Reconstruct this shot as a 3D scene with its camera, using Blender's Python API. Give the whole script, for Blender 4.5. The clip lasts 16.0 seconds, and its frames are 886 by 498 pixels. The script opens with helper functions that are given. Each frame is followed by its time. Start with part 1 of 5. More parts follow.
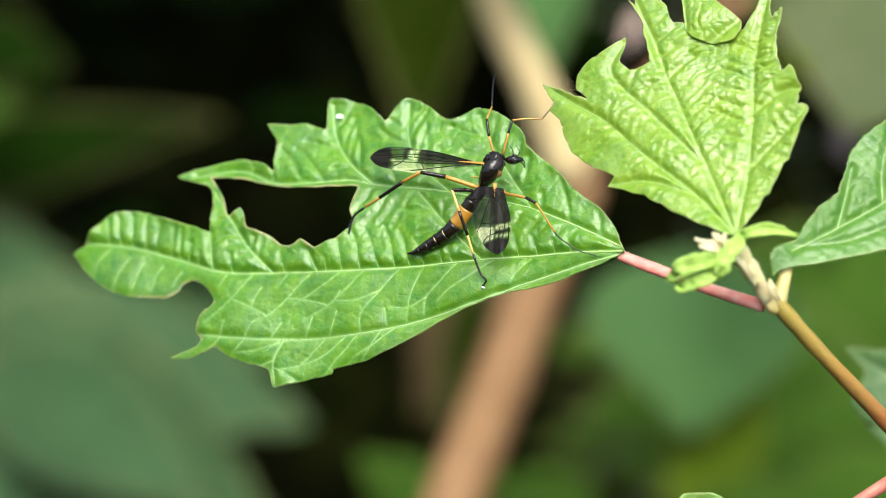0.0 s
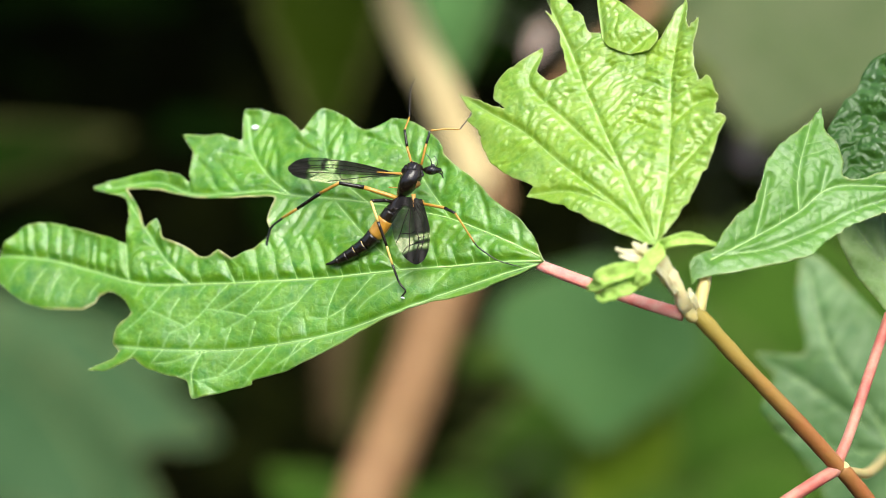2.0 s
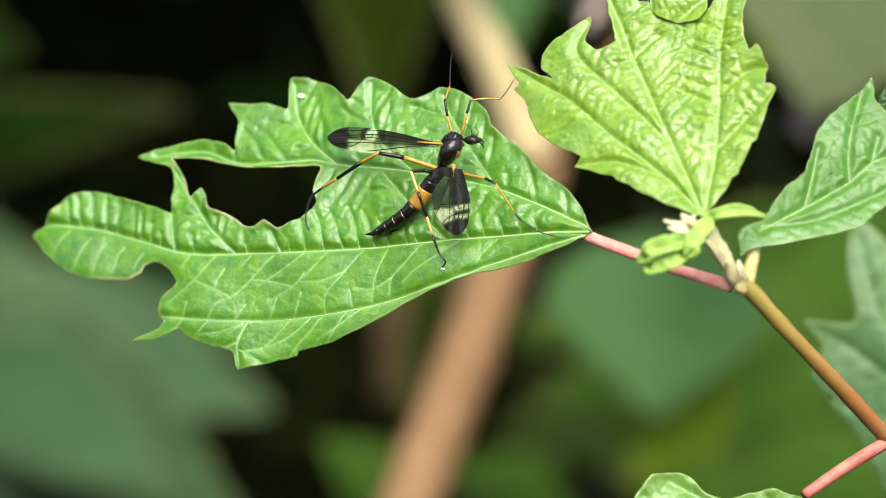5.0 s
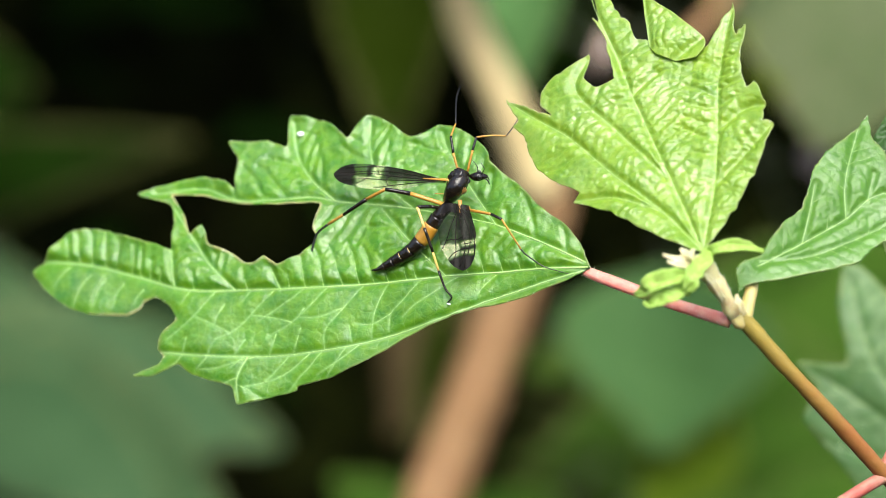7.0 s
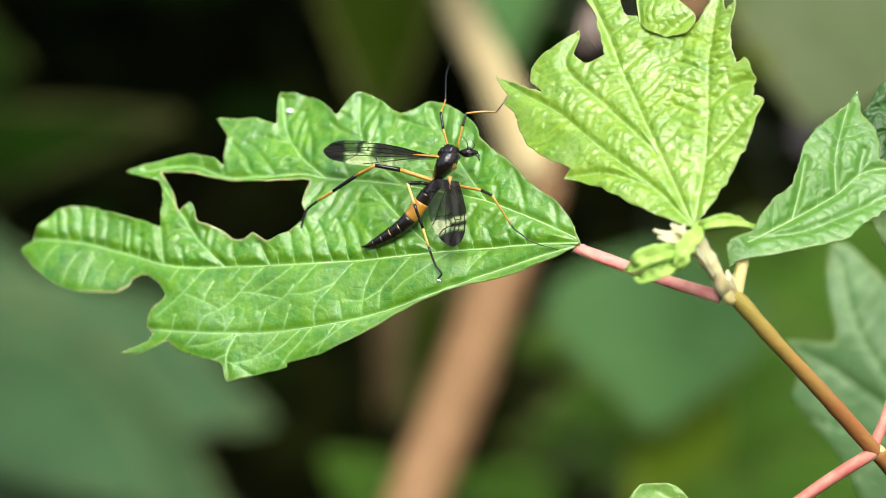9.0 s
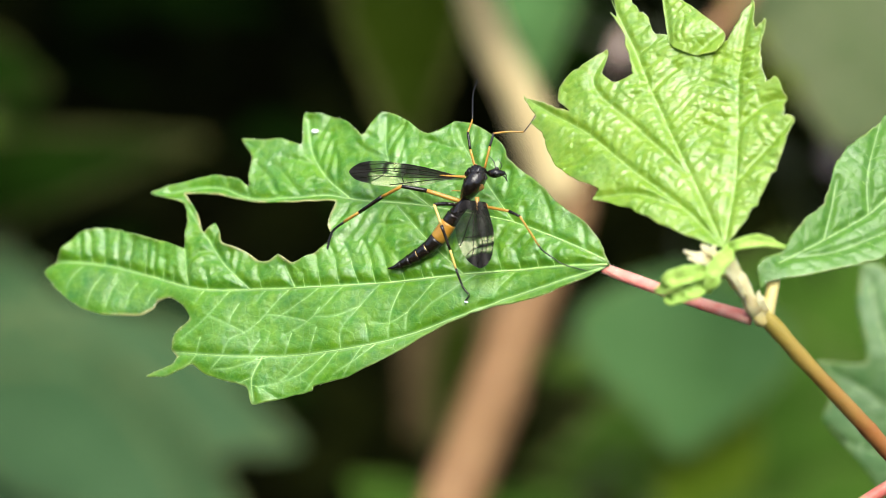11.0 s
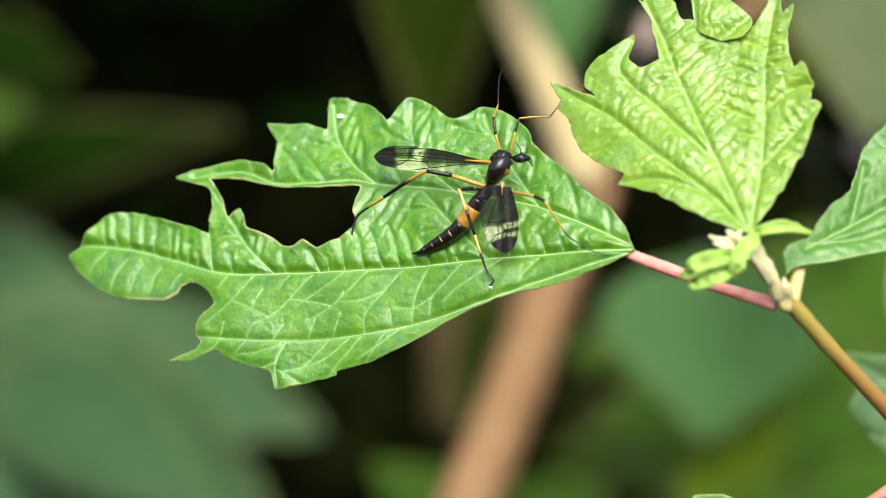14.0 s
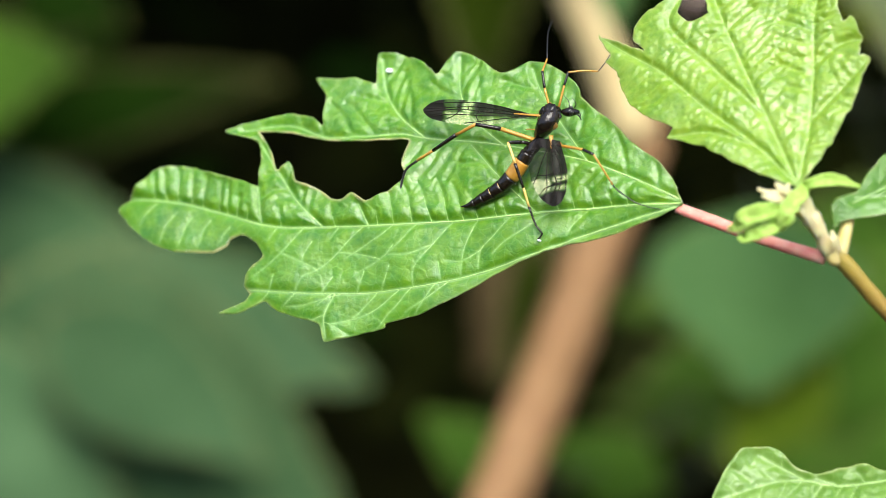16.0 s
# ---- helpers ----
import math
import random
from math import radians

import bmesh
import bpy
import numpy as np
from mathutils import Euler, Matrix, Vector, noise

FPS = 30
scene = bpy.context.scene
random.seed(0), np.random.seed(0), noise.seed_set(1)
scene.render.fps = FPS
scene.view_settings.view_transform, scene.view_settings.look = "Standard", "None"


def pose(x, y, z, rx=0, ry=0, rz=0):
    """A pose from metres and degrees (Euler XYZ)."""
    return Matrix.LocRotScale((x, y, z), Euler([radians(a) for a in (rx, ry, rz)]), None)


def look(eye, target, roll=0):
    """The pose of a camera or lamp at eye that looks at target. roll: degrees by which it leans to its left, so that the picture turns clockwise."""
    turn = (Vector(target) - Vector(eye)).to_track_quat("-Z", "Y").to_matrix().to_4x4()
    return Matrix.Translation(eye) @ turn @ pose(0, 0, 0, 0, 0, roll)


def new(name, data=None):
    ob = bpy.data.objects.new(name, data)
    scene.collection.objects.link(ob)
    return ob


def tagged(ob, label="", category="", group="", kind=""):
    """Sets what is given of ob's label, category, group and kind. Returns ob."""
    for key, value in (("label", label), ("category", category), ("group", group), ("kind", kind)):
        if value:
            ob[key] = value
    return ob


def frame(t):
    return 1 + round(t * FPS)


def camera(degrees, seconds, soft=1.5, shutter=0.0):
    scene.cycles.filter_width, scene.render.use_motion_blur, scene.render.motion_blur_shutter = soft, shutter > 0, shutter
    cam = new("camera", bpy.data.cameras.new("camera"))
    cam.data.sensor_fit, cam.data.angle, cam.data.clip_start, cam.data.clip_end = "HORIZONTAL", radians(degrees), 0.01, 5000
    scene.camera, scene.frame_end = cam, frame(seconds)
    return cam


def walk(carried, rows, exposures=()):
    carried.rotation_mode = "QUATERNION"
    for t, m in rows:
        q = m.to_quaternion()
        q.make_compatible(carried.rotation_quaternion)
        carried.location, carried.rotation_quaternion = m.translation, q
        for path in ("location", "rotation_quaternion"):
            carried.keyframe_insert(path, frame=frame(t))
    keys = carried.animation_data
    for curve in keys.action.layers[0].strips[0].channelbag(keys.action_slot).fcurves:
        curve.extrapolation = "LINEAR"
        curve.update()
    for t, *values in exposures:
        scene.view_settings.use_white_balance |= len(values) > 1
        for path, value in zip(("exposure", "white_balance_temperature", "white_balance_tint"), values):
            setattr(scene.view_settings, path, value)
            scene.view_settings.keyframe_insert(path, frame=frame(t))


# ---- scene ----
from mathutils.geometry import delaunay_2d_cdt

MM = 0.001
cam = camera(16.4, 16.0, soft=0.8)
cam.data.dof.use_dof = True
cam.data.dof.focus_distance = 0.396
cam.data.dof.aperture_fstop = 13.0
walk(cam, [
    (0, pose(0, -0.32766, 0.82943, 55, -0, -0)),
    (0.5, pose(0, -0.3283, 0.82988, 55.043, 0.296, -0.527)),
    (1, pose(0, -0.32536, 0.82782, 55.343, -0.352, -1.012)),
    (1.5, pose(0, -0.32875, 0.83019, 55.569, -0.388, -1.334)),
    (2, pose(0, -0.32843, 0.82997, 55.255, -0.683, -1.634)),
    (2.5, pose(0, -0.3295, 0.83072, 54.895, -0.738, -1.894)),
    (3, pose(0, -0.32789, 0.82959, 54.829, -0.704, -1.826)),
    (3.5, pose(0, -0.32767, 0.82944, 54.954, -0.621, -1.537)),
    (4, pose(0, -0.32722, 0.82912, 54.791, -0.314, -0.897)),
    (4.2, pose(0, -0.3261, 0.82834, 54.777, -0.031, -0.757)),
    (6.3, pose(0, -0.32718, 0.8291, 54.505, -0.353, -0.686)),
    (6.5, pose(0, -0.32969, 0.83085, 54.728, -0.406, -0.499)),
    (7, pose(0, -0.32833, 0.8299, 55.362, -0.143, -0.533)),
    (7.5, pose(0, -0.32783, 0.82955, 55.519, -0.136, -0.266)),
    (8, pose(0, -0.32744, 0.82928, 55.35, -0.158, -0.424)),
    (8.5, pose(0, -0.32748, 0.8293, 54.81, -0.478, -0.49)),
    (9, pose(0, -0.32794, 0.82962, 54.954, -0.239, -0.698)),
    (9.2, pose(0, -0.32792, 0.82961, 55.054, -0.041, -0.452)),
    (11.5, pose(0, -0.3235, 0.82652, 55.661, 0.191, -0.385)),
    (12, pose(0, -0.32308, 0.82622, 56.17, -0.277, -0.353)),
    (12.5, pose(0, -0.32333, 0.8264, 56.179, -0.226, -0.699)),
    (13, pose(0, -0.32305, 0.8262, 55.824, -0.09, -0.232)),
    (13.5, pose(0, -0.3234, 0.82644, 55.6, 0.121, -0.093)),
    (14, pose(0, -0.32346, 0.82649, 55.108, 0.154, 0.205)),
    (14.5, pose(0, -0.32349, 0.82651, 54.7, 0.381, 0.199)),
    (15, pose(0, -0.3239, 0.8268, 54.447, 0.571, 0.564)),
    (15.5, pose(0, -0.32385, 0.82676, 54.303, 0.636, 0.816)),
    (16, pose(0, -0.32473, 0.82738, 54.24, 0.513, 1.065)),
])

# ---- light: bright overcast sky with a broad soft sun ----
world = bpy.data.worlds.new("sky")
scene.world = world
world.use_nodes = True
sky = world.node_tree.nodes.new("ShaderNodeTexSky")
sky.sky_type = "NISHITA"
sky.sun_disc = False
sky.sun_elevation, sky.sun_rotation = radians(75), radians(163)
sky.dust_density, sky.air_density = 4.0, 1.0
world.node_tree.nodes["Background"].inputs["Strength"].default_value = 0.15
world.node_tree.links.new(sky.outputs[0], world.node_tree.nodes["Background"].inputs[0])
sun_data = bpy.data.lights.new("sun", "SUN")
sun_data.energy, sun_data.angle, sun_data.color = 1.9, radians(46), (0.94, 1.0, 0.93)
sun = new("sun", sun_data)
sun.matrix_world = look((0.15, -0.45, 2.6), (0, 0.05, 0.6))
scene.view_settings.exposure = 1.38


# ---- materials ----
def node_material(name):
    m = bpy.data.materials.new(name)
    m.use_nodes = True
    t = m.node_tree
    return m, t, t.nodes["Principled BSDF"], t.nodes["Material Output"]


def mixed(t, fac, a, b):
    n = t.nodes.new("ShaderNodeMix")
    n.data_type = "RGBA"
    for k, v in ((0, fac), (6, a), (7, b)):
        if hasattr(v, "is_output"):
            t.links.new(v, n.inputs[k])
        else:
            n.inputs[k].default_value = v if k == 0 else (*v, 1)
    return n.outputs[2]


def noise_tex(t, scale, detail=4.0, rough=0.6, stretch=None):
    co = t.nodes.new("ShaderNodeTexCoord")
    n = t.nodes.new("ShaderNodeTexNoise")
    n.inputs["Scale"].default_value, n.inputs["Detail"].default_value = scale, detail
    n.inputs["Roughness"].default_value = rough
    src = co.outputs["Object"]
    if stretch:
        mp = t.nodes.new("ShaderNodeMapping")
        mp.inputs["Scale"].default_value = stretch
        t.links.new(src, mp.inputs[0])
        src = mp.outputs[0]
    t.links.new(src, n.inputs["Vector"])
    return n.outputs["Fac"]


def ramp(t, fac, lo, hi):
    n = t.nodes.new("ShaderNodeMapRange")
    n.inputs[1].default_value, n.inputs[2].default_value = lo, hi
    t.links.new(fac, n.inputs[0])
    return n.outputs[0]


def bump(t, height, bsdf, strength, distance):
    n = t.nodes.new("ShaderNodeBump")
    n.inputs["Strength"].default_value, n.inputs["Distance"].default_value = strength, distance
    t.links.new(height, n.inputs["Height"])
    t.links.new(n.outputs[0], bsdf.inputs["Normal"])
    return n


def leaf_material(name, base, dark, light, vein, rough=0.42, shine=0.5, glow=0.35, cell=560.0, blotch=90.0, net_tone=0.30):
    """Leaf tissue: mottled green, pale vein net, waxy top, light passing through."""
    m, t, b, out = node_material(name)
    big = ramp(t, noise_tex(t, blotch, 3.0), 0.35, 0.68)
    fine = ramp(t, noise_tex(t, blotch * 7, 4.0), 0.3, 0.75)
    col = mixed(t, big, dark, base)
    col = mixed(t, fine, col, light)
    mid = t.nodes.new("ShaderNodeMix")
    mid.data_type = "RGBA"
    mid.inputs[0].default_value = 0.5
    t.links.new(mixed(t, big, dark, base), mid.inputs[6])
    t.links.new(col, mid.inputs[7])
    vor = t.nodes.new("ShaderNodeTexVoronoi")
    vor.feature = "DISTANCE_TO_EDGE"
    vor.inputs["Scale"].default_value = cell
    co = t.nodes.new("ShaderNodeTexCoord")
    warp = t.nodes.new("ShaderNodeTexNoise")
    warp.inputs["Scale"].default_value, warp.inputs["Detail"].default_value = cell * 0.9, 3.0
    t.links.new(co.outputs["Object"], warp.inputs["Vector"])
    mv = t.nodes.new("ShaderNodeVectorMath")
    mv.operation = "MULTIPLY_ADD"
    mv.inputs[1].default_value = (1.1 / cell,) * 3
    t.links.new(warp.outputs["Color"], mv.inputs[0])
    t.links.new(co.outputs["Object"], mv.inputs[2])
    t.links.new(mv.outputs[0], vor.inputs["Vector"])
    net = ramp(t, vor.outputs["Distance"], 0.0, 0.07)
    inv = t.nodes.new("ShaderNodeMath")
    inv.operation = "SUBTRACT"
    inv.inputs[0].default_value = 1.0
    t.links.new(net, inv.inputs[1])
    thin = t.nodes.new("ShaderNodeMath")
    thin.operation = "MULTIPLY"
    thin.inputs[1].default_value = net_tone
    t.links.new(inv.outputs[0], thin.inputs[0])
    att = t.nodes.new("ShaderNodeAttribute")
    att.attribute_name = "vein"
    top = t.nodes.new("ShaderNodeMath")
    top.operation = "MAXIMUM"
    t.links.new(thin.outputs[0], top.inputs[0])
    t.links.new(att.outputs["Fac"], top.inputs[1])
    edge = t.nodes.new("ShaderNodeAttribute")
    edge.attribute_name = "rim"
    col = mixed(t, top.outputs[0], mid.outputs[2], vein)
    dry = t.nodes.new("ShaderNodeMath")
    dry.operation = "MULTIPLY"
    t.links.new(edge.outputs["Fac"], dry.inputs[0])
    t.links.new(ramp(t, noise_tex(t, 260, 2.0), 0.35, 0.55), dry.inputs[1])
    col = mixed(t, dry.outputs[0], col, (0.50, 0.44, 0.18))
    t.links.new(col, b.inputs["Base Color"])
    b.inputs["Roughness"].default_value = rough
    wax = t.nodes.new("ShaderNodeMapRange")
    wax.inputs[1].default_value, wax.inputs[2].default_value = 0.38, 0.66
    wax.inputs[3].default_value, wax.inputs[4].default_value = shine * 0.6, shine * 1.4
    t.links.new(noise_tex(t, blotch * 0.9, 3.0), wax.inputs[0])
    t.links.new(wax.outputs[0], b.inputs["Specular IOR Level"])
    nb = bump(t, net, b, 0.25, 0.00008)
    grain = t.nodes.new("ShaderNodeBump")
    grain.inputs["Strength"].default_value, grain.inputs["Distance"].default_value = 0.5, 0.0002
    t.links.new(noise_tex(t, 1500, 3.0), grain.inputs["Height"])
    t.links.new(grain.outputs[0], nb.inputs["Normal"])
    tr = t.nodes.new("ShaderNodeBsdfTranslucent")
    t.links.new(col, tr.inputs[0])
    mx = t.nodes.new("ShaderNodeMixShader")
    mx.inputs[0].default_value = glow
    t.links.new(b.outputs[0], mx.inputs[1])
    t.links.new(tr.outputs[0], mx.inputs[2])
    t.links.new(mx.outputs[0], out.inputs[0])
    return m


def plain_material(name, a, b2, rough=0.5, scale=200.0, depth=0.0002, shine=0.5, stretch=None, coat=0.0, flesh=0.0, grade=None):
    m, t, b, out = node_material(name)
    f = noise_tex(t, scale, 5.0, 0.6, stretch)
    col = mixed(t, ramp(t, f, 0.3, 0.7), a, b2)
    if grade:
        co, xyz = t.nodes.new("ShaderNodeTexCoord"), t.nodes.new("ShaderNodeSeparateXYZ")
        t.links.new(co.outputs["Object"], xyz.inputs[0])
        col = mixed(t, ramp(t, xyz.outputs[2], grade[0], grade[1]), col, grade[2])
    t.links.new(col, b.inputs["Base Color"])
    b.inputs["Roughness"].default_value = rough
    b.inputs["Specular IOR Level"].default_value = shine
    b.inputs["Coat Weight"].default_value = coat
    b.inputs["Subsurface Weight"].default_value = flesh
    b.inputs["Subsurface Radius"].default_value = (1.0, 0.8, 0.4)
    b.inputs["Subsurface Scale"].default_value = 0.0025
    bump(t, noise_tex(t, scale * 4, 3.0, 0.6, stretch), b, 0.4, depth)
    return m


def wing_material(name):
    """Clear membrane, smoky cells and a pale band, by the mesh's own smoke value."""
    m, t, b, out = node_material(name)
    att = t.nodes.new("ShaderNodeAttribute")
    att.attribute_name = "smoke"
    col = mixed(t, ramp(t, att.outputs["Fac"], 0.12, 0.36), (0.66, 0.64, 0.38), (0.011, 0.009, 0.0085))
    t.links.new(col, b.inputs["Base Color"])
    b.inputs["Roughness"].default_value = 0.38
    b.inputs["Specular IOR Level"].default_value = 0.05
    clear = t.nodes.new("ShaderNodeBsdfTransparent")
    mx = t.nodes.new("ShaderNodeMixShader")
    rng = t.nodes.new("ShaderNodeMapRange")
    rng.inputs[3].default_value, rng.inputs[4].default_value = 0.22, 1.0
    t.links.new(att.outputs["Fac"], rng.inputs[0])
    t.links.new(rng.outputs[0], mx.inputs[0])
    t.links.new(clear.outputs[0], mx.inputs[1])
    t.links.new(b.outputs[0], mx.inputs[2])
    t.links.new(mx.outputs[0], out.inputs[0])
    bump(t, noise_tex(t, 900, 2.0), b, 0.3, 0.0001)
    return m


LEAF = leaf_material("mature_leaf", (0.082, 0.275, 0.010), (0.028, 0.160, 0.005), (0.25, 0.42, 0.010), (0.36, 0.60, 0.22), rough=0.38, shine=0.85, cell=620.0, net_tone=0.11)
YOUNG = leaf_material("young_leaf", (0.225, 0.385, 0.016), (0.115, 0.275, 0.009), (0.38, 0.49, 0.055), (0.40, 0.58, 0.14), rough=0.36, shine=0.9, cell=620.0, blotch=150.0, net_tone=0.10)
PALE_LEAF = leaf_material("grey_side_leaf", (0.2805, 0.408, 0.1445), (0.1785, 0.3145, 0.0765), (0.357, 0.4675, 0.2295), (0.34, 0.4675, 0.238), rough=0.45, shine=0.3, cell=500.0, net_tone=0.08)
LOW_LEAF = leaf_material("low_leaf", (0.084, 0.208, 0.04), (0.048, 0.144, 0.024), (0.192, 0.304, 0.096), (0.288, 0.4, 0.192), rough=0.5, shine=0.5, cell=500.0, blotch=60.0, net_tone=0.08)
SIDE_LEAF = leaf_material("side_leaf", (0.092, 0.24, 0.0208), (0.052, 0.168, 0.0112), (0.152, 0.32, 0.032), (0.2, 0.328, 0.112), rough=0.40, shine=0.66, cell=650.0, net_tone=0.12)
CURL_LEAF = leaf_material("curled_leaf", (0.150, 0.300, 0.035), (0.085, 0.215, 0.018), (0.24, 0.38, 0.075), (0.36, 0.50, 0.20), rough=0.42, shine=0.7, cell=600.0, net_tone=0.12)
DARK_LEAF = leaf_material("dark_leaf", (0.0369, 0.1107, 0.0105), (0.0148, 0.0632, 0.0042), (0.058, 0.137, 0.0211), (0.0527, 0.1265, 0.0264), rough=0.38, shine=0.5, cell=500.0, blotch=120.0, net_tone=0.06)
VEIN = plain_material("pale_vein", (0.30, 0.52, 0.11), (0.40, 0.59, 0.18), 0.45, 500, flesh=0.3)
YOUNG_VEIN = plain_material("young_vein", (0.36, 0.57, 0.10), (0.42, 0.60, 0.16), 0.45, 500, flesh=0.3)
PINK = plain_material("pink_petiole", (0.76, 0.18, 0.16), (0.82, 0.44, 0.34), 0.5, 330, 0.0005, shine=0.3, flesh=0.35)
RUST = plain_material("russet_stem", (0.272, 0.085, 0.0272), (0.2584, 0.136, 0.034), 0.5, 110, 0.0005, shine=0.3, flesh=0.25, grade=(0.590, 0.604, (0.272, 0.204, 0.0408)))
GREENISH = plain_material("greenish_stalk", (0.5632, 0.4928, 0.176), (0.5632, 0.3696, 0.1584), 0.5, 160, 0.0004, flesh=0.4)
RED = plain_material("red_petiole", (0.3772, 0.0738, 0.0615), (0.4264, 0.205, 0.1394), 0.5, 260, 0.0005, shine=0.3, flesh=0.3)
BUD = plain_material("downy_bud", (0.6426, 0.612, 0.306), (0.612, 0.4743, 0.2525), 0.75, 420, 0.0006, flesh=0.45)
SHOOT = leaf_material("unfolding_leaf", (0.38, 0.58, 0.10), (0.26, 0.47, 0.05), (0.62, 0.72, 0.26), (0.6, 0.7, 0.3), rough=0.5, shine=0.25, cell=900.0, blotch=300.0, net_tone=0.05)
BLACK = plain_material("black_chitin", (0.006, 0.0045, 0.0035), (0.014, 0.009, 0.005), 0.07, 700, 0.00014, shine=0.36, coat=0.10)
ORANGE = plain_material("orange_chitin", (0.46, 0.26, 0.040), (0.34, 0.15, 0.015), 0.3, 420, 0.00006)
UMBER = plain_material("umber_chitin", (0.30, 0.14, 0.03), (0.10, 0.045, 0.012), 0.35, 500, 0.0001)
STRAW = plain_material("straw_chitin", (0.66, 0.44, 0.13), (0.58, 0.36, 0.09), 0.35, 500, 0.00005)
SOOT = plain_material("dull_black_chitin", (0.008, 0.007, 0.007), (0.016, 0.014, 0.012), 0.35, 500, 0.00005)
NERVE = plain_material("wing_nerve", (0.010, 0.008, 0.007), (0.018, 0.014, 0.010), 0.6, 500, 0.00005, shine=0.05)
HAIR = plain_material("pale_hair", (0.72, 0.74, 0.58), (0.62, 0.66, 0.48), 0.6, 500)
WHITE = plain_material("white_speck", (0.8, 0.82, 0.8), (0.7, 0.72, 0.7), 0.6, 500)
WING = wing_material("smoky_wing")
CANE_PALE = plain_material("pale_dry_cane", (0.684, 0.5472, 0.2736), (0.6336, 0.4752, 0.216), 0.7, 40, 0.0006, stretch=(4.32, 4.32, 0.72))
CANE_BROWN = plain_material("brown_dry_cane", (0.255, 0.1403, 0.0553), (0.187, 0.0892, 0.0306), 0.7, 40, 0.0006, stretch=(5.1, 5.1, 0.85))
# Soil and litter are coloured near black to stand in for thicket shade.
SOIL = plain_material("shade_dark_humus", (0.0024, 0.0042, 0.0006), (0.0054, 0.0054, 0.0012), 0.95, 14, 0.01, shine=0.02)
LITTER = plain_material("shade_dark_litter", (0.0108, 0.0126, 0.0018), (0.0042, 0.006, 0.0012), 0.9, 60, 0.0004, shine=0.02)
DEAD_LEAF = plain_material("withered_brown_leaf", (0.085, 0.060, 0.024), (0.050, 0.034, 0.014), 0.8, 60, 0.0004, shine=0.1)
FAR_GREY = leaf_material("grey_green_leaf", (0.0608, 0.1271, 0.0533), (0.0273, 0.0682, 0.026), (0.0744, 0.1364, 0.0589), (0.062, 0.1116, 0.0496), rough=0.7, shine=0.015, cell=120, blotch=22)
FAR_SILVER = leaf_material("silvery_green_leaf", (0.0775, 0.1519, 0.067), (0.0384, 0.0899, 0.0347), (0.0992, 0.1798, 0.0868), (0.0806, 0.1364, 0.062), rough=0.7, shine=0.015, cell=120, blotch=30)
STRAW_LEAF = leaf_material("yellowed_pale_leaf", (0.34, 0.40, 0.14), (0.24, 0.32, 0.09), (0.42, 0.46, 0.2), (0.36, 0.42, 0.2), rough=0.7, shine=0.05, cell=120, blotch=30)
FAR_PALE = leaf_material("pale_green_leaf", (0.0999, 0.2146, 0.0651), (0.0555, 0.1332, 0.034), (0.1147, 0.2294, 0.074), (0.0962, 0.2072, 0.074), rough=0.7, shine=0.05, cell=120, blotch=22)
FAR_DULL = leaf_material("dull_olive_leaf", (0.1209, 0.156, 0.0663), (0.0741, 0.1248, 0.039), (0.1794, 0.1716, 0.1014), (0.1404, 0.156, 0.0858), rough=0.7, shine=0.05, cell=120, blotch=38)
# Shade deep in the thicket is put into this near-black green.
FAR_GREEN = leaf_material("shade_painted_leaf", (0.0072, 0.0216, 0.0018), (0.0036, 0.012, 0.0012), (0.0108, 0.0276, 0.0024), (0.012, 0.03, 0.0036), rough=0.8, shine=0.01, cell=120, blotch=22)
FAR_MID = leaf_material("deep_green_leaf", (0.0544, 0.1224, 0.0136), (0.0286, 0.0748, 0.0082), (0.0782, 0.153, 0.019), (0.0544, 0.1156, 0.0204), rough=0.7, shine=0.015, cell=120, blotch=22)
# Olive green darkened in the colour itself, in place of shade on the leaf.
FAR_OLIVE = leaf_material("olive_leaf_painted_dim", (0.0145, 0.0255, 0.0008), (0.0068, 0.0136, 0.0005), (0.0179, 0.0289, 0.0012), (0.051, 0.0765, 0.0102), rough=0.7, shine=0.015, cell=120, blotch=22)
FAR_YELLOW = leaf_material("yellowing_leaf", (0.12, 0.184, 0.0096), (0.072, 0.136, 0.0072), (0.152, 0.2, 0.0144), (0.16, 0.224, 0.032), rough=0.7, shine=0.015, cell=120, blotch=22)
THICKET_STEM = plain_material("thicket_stem", (0.030, 0.040, 0.010), (0.020, 0.022, 0.008), 0.7, 40, 0.0006, stretch=(6, 6, 1))
PINKISH = plain_material("withered_pink", (0.34, 0.25, 0.21), (0.28, 0.20, 0.15), 0.7, 60)


# ---- building blocks ----
def part(name, bm, material, parent, label="", smooth=True):
    me = bpy.data.meshes.new(name)
    bm.to_mesh(me)
    bm.free()
    return linked(name, me, material, parent, label, smooth)


def linked(name, me, material, parent, label="", smooth=True):
    me.materials.append(material)
    if smooth:
        me.polygons.foreach_set("use_smooth", [True] * len(me.polygons))
    ob = new(name, me)
    ob.parent = parent
    if label:
        tagged(ob, label)
    return ob


def thing(name, place, label, category, group="", kind=""):
    ob = new(name)
    ob.empty_display_size = 0.01
    ob.location = place
    return tagged(ob, label, category, group, kind)


